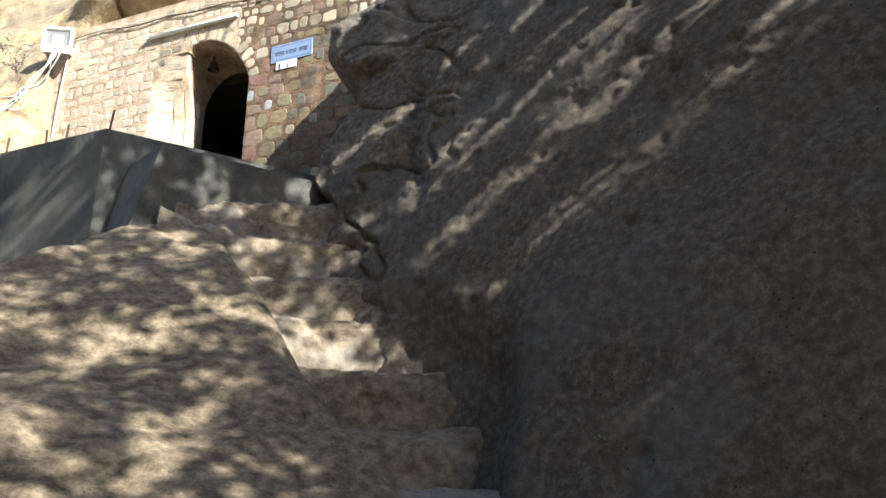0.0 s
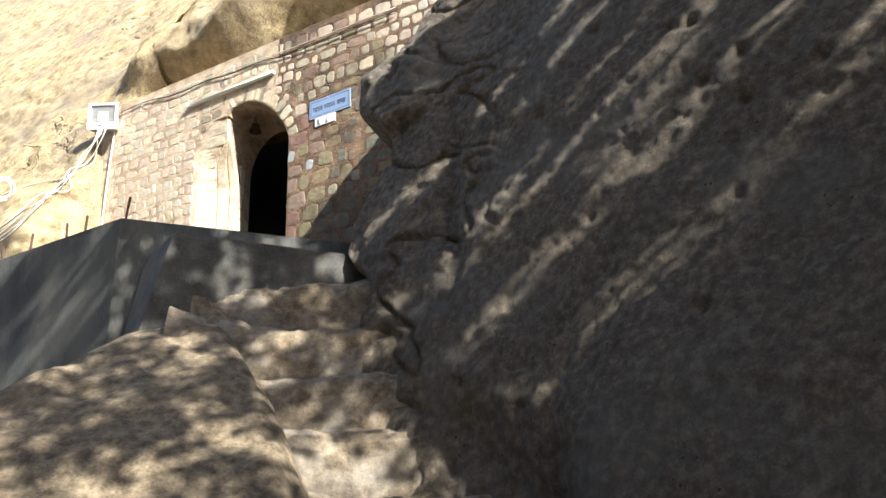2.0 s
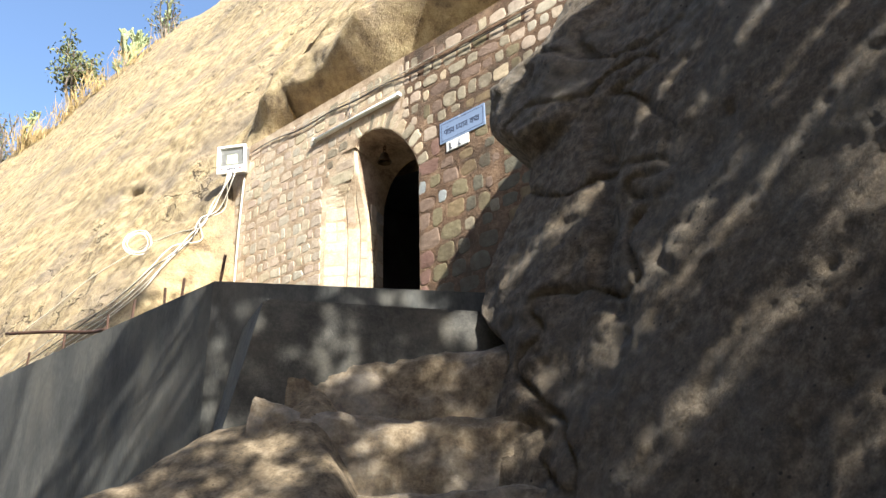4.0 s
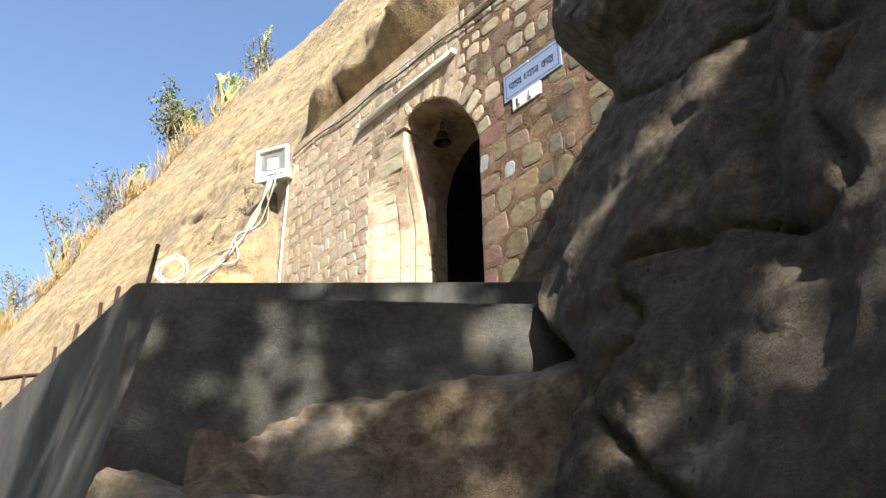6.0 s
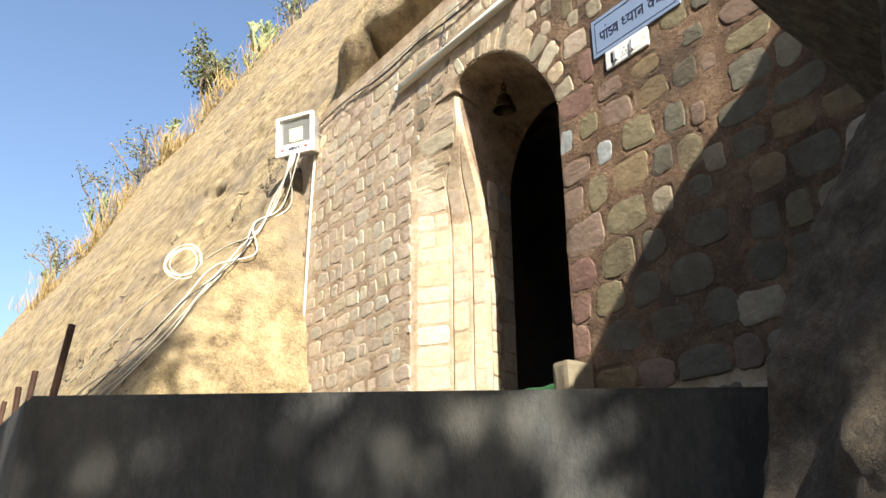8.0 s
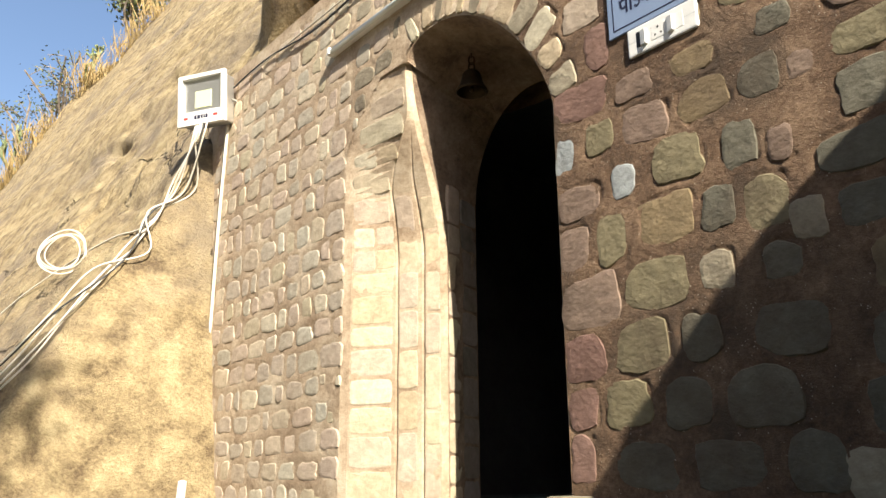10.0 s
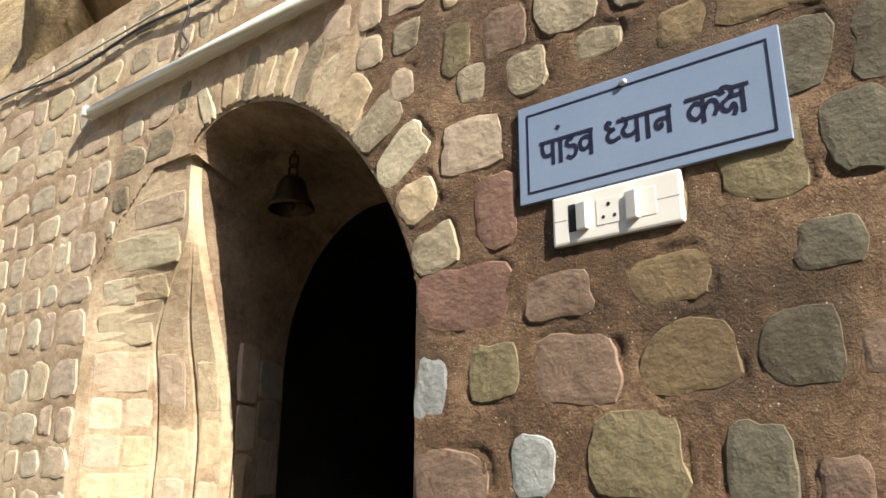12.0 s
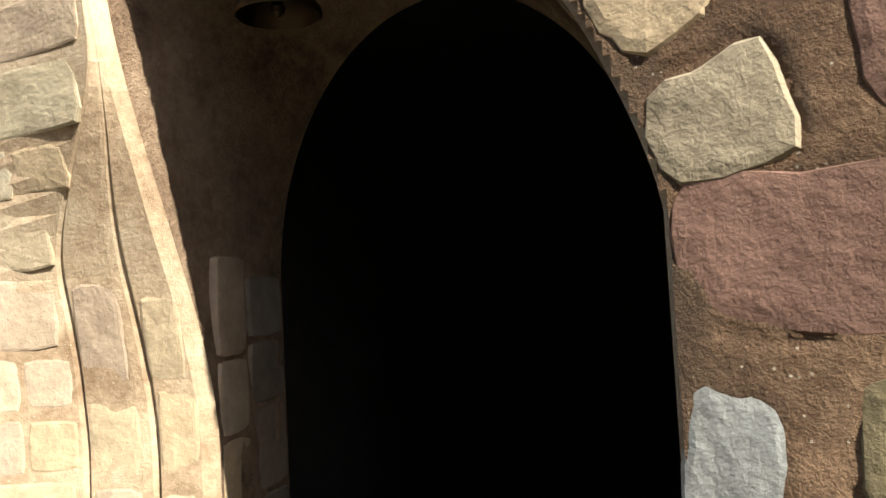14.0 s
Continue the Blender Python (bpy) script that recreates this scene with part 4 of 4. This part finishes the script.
def bell():
    b = thing("bell", "dark bronze temple bell on a chain inside the arch", "bell", at=Matrix.Translation(W(1.14, -0.20, 5.575)))
    part("body", turned([(0.058, 0.0), (0.062, 0.003), (0.060, 0.010), (0.048, 0.028), (0.041, 0.050), (0.037, 0.072), (0.026, 0.088), (0.012, 0.094), (0.004, 0.095), (0.004, 0.090), (0.022, 0.084), (0.033, 0.070), (0.037, 0.050), (0.045, 0.026), (0.054, 0.006), (0.058, 0.0)], 28), BRONZE, b, smooth=True)
    part("clapper", merge(tube([(0, 0, 0.09), (0, 0, 0.012)], 0.003), turned([(0.001, -0.002), (0.009, 0.004), (0.011, 0.012), (0.006, 0.022), (0.001, 0.026)], 12)), BRONZE, b)
    def ring(z, turn):
        m = Matrix.Translation((0, 0, z)) @ Matrix.Rotation(turn, 4, "Z")
        pts = [m @ Vector((0.011 * math.cos(t), 0, 0.019 * math.sin(t))) for t in steps(0, 2 * math.pi, 14)]
        return tube(pts, 0.0034, 6)
    part("crown_loop", ring(0.108, 0.4), BRONZE, b)
    for k in range(4):
        part("chain_link", ring(0.138 + 0.030 * k, 0.4 + k % 2 * math.pi / 2), RUST, b)


bell()


def carpet(name, u0, u1, d0, d1, z0, z1):
    """Carpet laid over a step: it falls over the front edge."""
    prof = [(d1, z0), (d1 + 0.004, z1 - 0.03), (d1 - 0.002, z1 - 0.008), (d1 - 0.02, z1 + 0.006), (d0, z1 + 0.006), (d0, z1), (d1 - 0.018, z1), (d1 - 0.008, z1 - 0.012), (d1 - 0.006, z0)]
    def fn(u, k):
        d, z = prof[k % len(prof)]
        return W(u, d + 0.006 * math.sin(u * 23 + z * 9), z + 0.005 * math.sin(u * 17) + 0.003 * math.sin(u * 41))
    bm = sheet(fn, steps(u0, u1, 26), list(range(len(prof) + 1)))
    return obj(name, bm, CARPET, smooth=True, label="bright green grass-like carpet laid over a stone step", category="carpet", group="green carpets")


carpet("carpet", 0.58, 1.24, -0.38, 0.035, 3.90, FLOOR_Z - 0.016)
carpet("carpet", 0.54, 1.30, 0.03, 0.332, 3.76, 3.91)


def block(name, u, d, z0, w, dp, h, label):
    bm = bmesh.new()
    box(bm, -w / 2, w / 2, -dp / 2, dp / 2, 0, h, None, 0.02)
    bmesh.ops.subdivide_edges(bm, edges=bm.edges, cuts=2, use_grid_fill=True)
    for v in bm.verts:
        v.co += Vector((0.006 * fbm(v.co + Vector((u, d, 0)), 9), 0.006 * fbm(v.co, 8), 0.004 * fbm(v.co, 7)))
    o = obj(name, bm, STONE_BROWN, smooth=False, label=label, category="stone block", group="door blocks")
    o.matrix_world = Matrix.Translation(W(u, d, z0)) @ Matrix.Rotation(radians(-22), 4, "Z")


block("stone_block", 0.49, 0.075, 3.75, 0.09, 0.13, 0.35, "brown dressed stone block beside the carpeted door step")
block("stone_block", 0.42, 0.30, 3.75, 0.13, 0.28, 0.16, "brown stone block edging the lower carpet")

# ---- cables, conduit, pipe ----
FL = W(2.93, 0.15, 6.03)


def cable(name, pts, r, material, label, group="wall cables"):
    return obj(name, tube(bend(pts, 7), r, 6), material, smooth=True, label=label, category="cable", group=group)


def on_cliff(a, h, off=0.02):
    return cliff_left(a, h) + CN * off


COILS = (0.60, 0.32)
for k in range(5):
    o = Vector((0.02 * k - 0.04, 0.0, 0.0))
    r = random.Random(k)
    path = [(-0.22, 0.68), (-0.17, 0.48), (-0.16 - 0.01 * k, 0.27), (-0.15, 0.05), (-0.14 + 0.02 * k, -0.20), (-0.12 + 0.04 * k, -0.45), (0.04 + 0.05 * k, -0.68), (0.3 + 0.1 * k, -0.86), (0.9 + 0.2 * k, -1.1)]
    pts = [FL + o, FL + o + Vector((0.0, -0.02, -0.12))] + [on_cliff(a + r.uniform(-.035, .035), h + r.uniform(-.03, .03), 0.025 + 0.012 * k) for a, h in path]
    cable("cable", pts, 0.0045, CABLE if k != 3 else BLACKCABLE, "loose white cable sagging down the cliff" if k != 3 else "loose black cable sagging down the cliff")
cable("cable", [FL, FL + Vector((-0.02, -0.03, -0.15)), on_cliff(-0.18, 0.55), on_cliff(-0.1, 0.40), on_cliff(0.25, 0.42), on_cliff(0.75, 0.36), on_cliff(1.3, 0.10), on_cliff(1.9, -0.25), on_cliff(2.9, -0.6)], 0.0055, CABLE, "white cable running off along the cliff")
rings = []
for k in range(70):
    t = 2 * math.pi * k / 14
    r = 0.115 + 0.022 * math.sin(k * 0.31)
    rings.append(cliff_left(COILS[0], COILS[1]) + Vector((0.80, 0.60, 0)) * r * math.cos(t) + Vector((0.05, 0.1, 0.99)) * (r * math.sin(t)) + CN * (0.10 + 0.008 * math.sin(k * 0.9)))
obj("cable_coil", tube(bend(rings, 2), 0.0032, 6), CABLE, smooth=True, label="coiled white cable hung on the cliff", category="cable")
cable("wall_cable", [W(3.05, 0.03, 6.20), W(2.5, 0.018, 6.235), W(2.0, 0.02, 6.17), W(1.6, 0.018, 6.185), W(1.3, 0.02, 6.15), W(0.9, 0.018, 6.15), W(0.5, 0.02, 6.10), W(-0.6, 0.02, 6.08)], 0.005, BLACKCABLE, "black cable strung along the wall's top")
cable("wall_cable", [W(3.05, 0.02, 6.23), W(2.3, 0.016, 6.22), W(1.7, 0.016, 6.21), W(1.35, 0.018, 6.20), W(0.6, 0.018, 6.16), W(-0.6, 0.018, 6.14)], 0.004, CABLE, "pale cable strung along the wall's top")
cable("lamp_lead", [W(1.36, 0.02, 6.16), W(1.345, 0.03, 6.12), W(1.36, 0.03, 6.07), W(1.33, 0.03, 6.02), W(1.34, 0.045, 5.98)], 0.004, BLACKCABLE, "short black lead down to the tube lamp")
cable("conduit", [W(2.90, 0.015, 6.05), W(2.925, 0.015, 5.5), W(2.93, 0.015, 4.84)], 0.009, CABLE, "thin white conduit pipe clipped to wall")
obj("pipe", tube([W(2.52, 0.26, 4.15), W(2.44, 0.31, 3.752)], 0.018, 12), WHITE, label="white plastic pipe leaning on the wall's foot", category="pipe")

# ---- iron rods on the terrace edge ----
EDGE_A, EDGE_D = Vector((-2.20, 4.68, 3.74)), Vector((-0.9225, 0.386, 0))
EDGE_IN = Vector((0.386, 0.9225, 0))


def rod(dist, h, tilt):
    b = EDGE_A + EDGE_D * dist + EDGE_IN * 0.05
    r = random.Random(int(dist * 100))
    top = b + Vector((r.uniform(-tilt, tilt), r.uniform(-tilt, tilt), h))
    bm = merge(tube([b, b.lerp(top, 0.5), top], 0.008, 8))
    obj("iron_rod", bm, RUST, label="rusty iron bar standing in the terrace edge", category="rod", group="terrace rods")


for dist, h in ((0.02, 0.17), (0.40, 0.14), (0.58, 0.13), (0.96, 0.15), (1.27, 0.13), (1.90, 0.14), (2.5, 0.13)):
    rod(dist, h, 0.012)
obj("iron_rail", tube(bend([(-3.75, 5.62, 3.93), (-4.01, 5.73, 3.97), (-4.4, 5.77, 4.03), (-4.9, 5.83, 4.09)], 6), 0.013, 8), RUST, smooth=True, label="reddish rusty rail end lying over the rods", category="rail")

# ---- plants on the cliff's crest ----
LEAF = mat("dry_green_leaf", [(0.05, 0.07, 0.02), (0.10, 0.12, 0.035), (0.17, 0.16, 0.05)], 3, 40, 0.2, 0.01, 0.7, rand=0.6, island=True)
CACTUS = mat("pale_green_spurge", [(0.14, 0.19, 0.07), (0.22, 0.26, 0.12), (0.33, 0.34, 0.2)], 3, 40, 0.3, 0.01, 0.7, rand=0.5, island=True)
GRASS = mat("dry_grass", [(0.28, 0.18, 0.06), (0.42, 0.30, 0.12), (0.52, 0.40, 0.2)], 3, 40, 0.1, 0.01, 0.9, rand=0.7, island=True)
BARK = mat("grey_bark", [(0.10, 0.08, 0.06), (0.2, 0.165, 0.13), (0.3, 0.26, 0.2)], 6, 50, 0.6, 0.02, 0.95)


def crest(a, back=0.0):
    """A place on the hill's crest."""
    return cliff_left(a, 19.0 - 0.52 * a + 0.9 * fbm((a, 0, 0), 0.3, 2) + back)


def spurge(at, height, seed, slim=1.0):
    """Candelabra spurge: jointed upright arms branching from a stout stem."""
    r = random.Random(seed)
    t = thing("spurge", "pale green candelabra spurge growing on the cliff crest", "plant", "crest plants")
    trunk, arms = [], []
    def grow(p, d, length, radius, level):
        q = p + d * length
        mid = p.lerp(q, 0.5) + Vector((r.uniform(-1, 1), r.uniform(-1, 1), 0)) * 0.06 * length
        (trunk if level == 0 else arms).append(tube(bend([p, mid, q], 3), radius, 6))
        if level < 3:
            for _ in range(r.randint(3, 5)):
                f = r.uniform(0.45, 1.0)
                e = (d * 0.5 + Vector((r.uniform(-1, 1) * slim, r.uniform(-1, 1) * slim, r.uniform(0.5, 1.2)))).normalized()
                grow(p.lerp(q, f), e, length * r.uniform(0.45, 0.7), radius * 0.75, level + 1)
    grow(at - Vector((0, 0, 0.15)), Vector((r.uniform(-.15, .15), r.uniform(-.15, .15), 1)).normalized(), height * 0.45, height * 0.028, 0)
    part("trunk", merge(*trunk), BARK, t)
    part("arm", merge(*arms), CACTUS, t, smooth=True)


def leafy(name, at, height, width, seed, leaves, label, material, group="crest plants", leaf=0.05):
    """A thin shrub: forked twigs with separate small leaves."""
    r = random.Random(seed)
    t = thing(name, label, "shrub", group)
    twigs, tips = [], []
    for _ in range(9):
        d = Vector((r.uniform(-1, 1) * width, r.uniform(-1, 1) * width, height * r.uniform(0.6, 1.0)))
        mid = at + d * 0.5 + Vector((r.uniform(-.1, .1), r.uniform(-.1, .1), 0.1)) * height
        pts = bend([at, mid, at + d], 4)
        twigs.append(tube(pts, 0.012 * height, 5))
        for _ in range(5):
            p0 = pts[r.randint(3, len(pts) - 1)]
            e = Vector((r.uniform(-1, 1), r.uniform(-1, 1), r.uniform(-0.1, 0.8))) * 0.22 * height
            twigs.append(tube([p0, p0 + e * 0.5 + Vector((0, 0, 0.02)), p0 + e], 0.005 * height, 4))
            tips += [p0 + e * f for f in (0.5, 0.75, 1.0)]
    part("branch", merge(*twigs), BARK, t)
    verts, faces = [], []
    for _ in range(leaves):
        c = r.choice(tips) + Vector((r.gauss(0, 1), r.gauss(0, 1), r.gauss(0, 1))) * 0.05 * height
        u = Vector((r.uniform(-1, 1), r.uniform(-1, 1), r.uniform(-1, 1))).normalized()
        v = u.orthogonal().normalized()
        n = len(verts)
        verts += [c - u * leaf, c + v * leaf * 0.4, c + u * leaf, c - v * leaf * 0.4]
        faces.append((n, n + 1, n + 2, n + 3))
    me = bpy.data.meshes.new("leaves")
    me.from_pydata([tuple(v) for v in verts], [], faces)
    me.materials.append(material)
    o = new("foliage", me)
    o.parent = t


CREST = [Vector(q) for q in ((-23.96, 16.66, 10.8), (-20.72, 16.3, 11.9), (-18.17, 16.22, 13.73), (-16.3, 16.19, 14.59), (-14.31, 15.86, 15.26), (-13.1, 16.18, 16.43), (-11.9, 16.5, 17.6))]


def skyline(k):
    """A place along the visible crest; k counts its bends."""
    n = min(int(k), len(CREST) - 2)
    return CREST[n].lerp(CREST[n + 1], k - n) + Vector((-0.1, 0.15, -0.25))


spurge(skyline(4.1), 2.5, 3, 0.9)
spurge(skyline(4.0), 1.3, 12, 1.2)
spurge(skyline(5.0), 2.4, 4, 1.0)
spurge(skyline(2.1), 2.3, 6, 1.2)
spurge(skyline(1.05), 2.2, 7, 0.8)
spurge(skyline(0.05), 2.6, 8)
leafy("shrub", skyline(3.05), 2.4, 0.7, 21, 1300, "yellow-green thin shrub on the cliff crest", LEAF, leaf=0.07)
leafy("shrub", skyline(1.75), 2.0, 0.9, 22, 420, "half-bare bluish shrub on the cliff crest", LEAF)
leafy("shrub", skyline(1.2), 2.3, 0.9, 23, 600, "half-bare bluish shrub on the cliff crest", LEAF)
leafy("shrub", skyline(0.3), 2.3, 1.0, 24, 500, "half-bare bluish shrub on the cliff crest", LEAF)
leafy("shrub", skyline(4.9), 1.6, 0.7, 25, 300, "half-bare bluish shrub on the cliff crest", LEAF)


def grass():
    r = random.Random(9)
    verts, faces = [], []
    for _ in range(420):
        a = r.uniform(0.0, 4.9)
        if noise.noise(Vector((a * 2.3, 4, 0))) < -0.05:
            continue
        base = skyline(a) + Vector((r.gauss(0.15, 0.25), r.gauss(-0.1, 0.2), r.gauss(-0.1, 0.2)))
        for _ in range(16):
            c = base + Vector((r.gauss(0, .16), r.gauss(0, .16), -0.05))
            d = Vector((r.uniform(-.35, .35), r.uniform(-.35, .35), 1)) * r.uniform(0.25, 0.75)
            w = Vector((-d.y - 0.2, d.x + 0.1, 0)).normalized() * 0.012
            n = len(verts)
            verts += [c - w, c + w, c + d * 0.6 + w * 0.6, c + d * 1.05 + Vector((0, 0, -0.08))]
            faces.append((n, n + 1, n + 2, n + 3))
    me = bpy.data.meshes.new("dry_grass")
    me.from_pydata([tuple(v) for v in verts], [], faces)
    me.materials.append(GRASS)
    tagged(new("dry_grass", me), "dry golden grass tufts along the cliff crest", "grass", kind="stuff")


grass()

# ---- the trees over the foot of the steps, whose crowns dapple the light ----
E_R = Vector((-SUN_WAY.y, SUN_WAY.x, 0)).normalized() * -1
if E_R.y > 0:
    E_R = -E_R
E_V = (Vector((0, 0, 1)) - SUN_WAY * SUN_WAY.z).normalized()


def tree(base, clumps, seed, label):
    """A leaning trunk with limbs to many leafy clumps."""
    r = random.Random(seed)
    t = thing("shade_tree", label, "tree", "shade trees")
    mid = sum((c for c, _ in clumps), Vector()) / len(clumps)
    fork = base.lerp(mid, 0.55) + Vector((0, 0, 0.4))
    part("trunk", tube(bend([base, base.lerp(fork, 0.5) + Vector((0.12, -0.1, 0)), fork], 5), 0.15, 10), BARK, t, smooth=True)
    limbs = []
    verts, faces = [], []
    for k, (c, rad) in enumerate(clumps):
        if k % max(4, len(clumps) // 12) == 0:
            limbs.append(tube(bend([fork - Vector((0, 0, 0.2)), fork.lerp(c, 0.35) + Vector((r.uniform(-.5, .5), r.uniform(-.5, .5), 0.3)), fork.lerp(c, 0.7) + Vector((r.uniform(-.3, .3), r.uniform(-.3, .3), 0.15)), c], 4), 0.013, 6))
        for _ in range(int(150 * (rad / 0.4) ** 2)):
            q = c + Vector((r.gauss(0, 1), r.gauss(0, 1), r.gauss(0, 0.8))) * rad * 0.5
            u = Vector((r.uniform(-1, 1), r.uniform(-1, 1), r.uniform(-0.6, 0.6))).normalized()
            v = u.orthogonal().normalized()
            if r.random() < 0.5:
                v = u.cross(v)
            n, f = len(verts), 0.055
            verts += [q - u * f, q + v * f * 0.5, q + u * f, q - v * f * 0.5]
            faces.append((n, n + 1, n + 2, n + 3))
    part("limb", merge(*limbs), BARK, t)
    me = bpy.data.meshes.new("crown")
    me.from_pydata([tuple(v) for v in verts], [], faces)
    me.materials.append(LEAF)
    o = new("crown", me)
    o.parent = t


def crown_place(a, b, c):
    return E_R * a + E_V * b + SUN_WAY * c


def crown(seed, a0, a1, b0, b1, c0, c1, n, rad=0.42, gap=None):
    r = random.Random(seed)
    out = []
    while len(out) < n:
        a, b = r.uniform(a0, a1), r.uniform(b0, b1)
        if gap and gap(a, b):
            continue
        out.append((crown_place(a, b, r.uniform(c0, c1)), rad * r.uniform(0.7, 1.3)))
    return out


def light_gap(a, b):
    """Thin places of the crown over the mound."""
    return noise.noise(Vector((a * 3.0, b * 3.0, 2))) + 0.5 * noise.noise(Vector((a * 1.2, b * 1.2, 5))) > 0.17


def fleck_gap(a, b):
    """Small chinks between the twigs."""
    return noise.noise(Vector((a * 5.2, b * 5.2, 7))) > 0.13


def glade(a, b):
    """The crown's open side."""
    return noise.noise(Vector((a * 4.2, b * 4.2, 9))) > 0.0


tree(Vector((5.2, -0.8, 1.6)), crown(1, -3.3, -1.9, -2.5, 3.2, 5.2, 7.5, 250, 0.31) + crown(10, -3.3, -2.55, 1.0, 3.05, 5.2, 7.5, 110, 0.25) + crown(5, -3.06, -2.95, 3.3, 4.2, 5.2, 7.0, 8, 0.18) + crown(7, -3.05, -1.2, -3.5, -1.5, 5.2, 7.5, 30, 0.4), 31, "dense shade tree behind the start of the steps")
tree(Vector((3.2, -3.0, 0.3)), crown(2, -2.3, 0.3, 0.3, 6.3, 5.0, 7.5, 1000, 0.14, light_gap) + crown(6, -2.2, -1.6, 7.9, 8.6, 6.0, 7.5, 14, 0.28), 32, "leafy shade tree dappling the rock mound")
tree(Vector((4.6, 0.6, 2.0)), crown(3, -4.4, -3.3, 0.6, 3.0, 5.0, 7.0, 120, 0.25) + crown(4, -3.12, -2.3, 4.35, 6.1, 5.0, 7.0, 430, 0.10, fleck_gap) + crown(12, -3.0, -2.3, 3.65, 4.35, 5.0, 7.0, 70, 0.09, fleck_gap) + crown(8, -3.65, -3.0, 3.3, 4.5, 5.0, 7.0, 240, 0.085, glade) + crown(11, -3.65, -3.15, 4.4, 4.92, 5.0, 7.0, 170, 0.09, fleck_gap) + crown(9, -3.75, -3.35, 5.1, 6.1, 5.0, 7.0, 190, 0.12, fleck_gap), 33, "thin shade tree over the upper steps")


# ---- a small weed at the foot of the rock ----
def weed(at):
    r = random.Random(4)
    t = thing("weed", "small green weed rooted at the rock's foot", "weed")
    stems, leaves = [], []
    for _ in range(5):
        d = Vector((r.uniform(-1, 0.3), r.uniform(-1, 0.2), r.uniform(0.5, 1.2))) * 0.05
        stems.append(tube([at, at + d * 0.6 + Vector((0, 0, 0.01)), at + d], 0.0012, 5))
        for k in range(3):
            c = at + d * (0.6 + 0.2 * k)
            u = Vector((r.uniform(-1, 1), r.uniform(-1, 1), r.uniform(0, 0.6))).normalized() * 0.016
            v = u.orthogonal().normalized() * 0.006
            b = bmesh.new()
            b.faces.new([b.verts.new(q) for q in (c, c + u * 0.5 + v, c + u, c + u * 0.5 - v)])
            leaves.append(b)
    part("stem", merge(*stems), LEAF, t)
    part("foliage", merge(*leaves), LEAF, t, "bright green small leaves")


weed(Vector((0.60, 2.96, 1.56)))
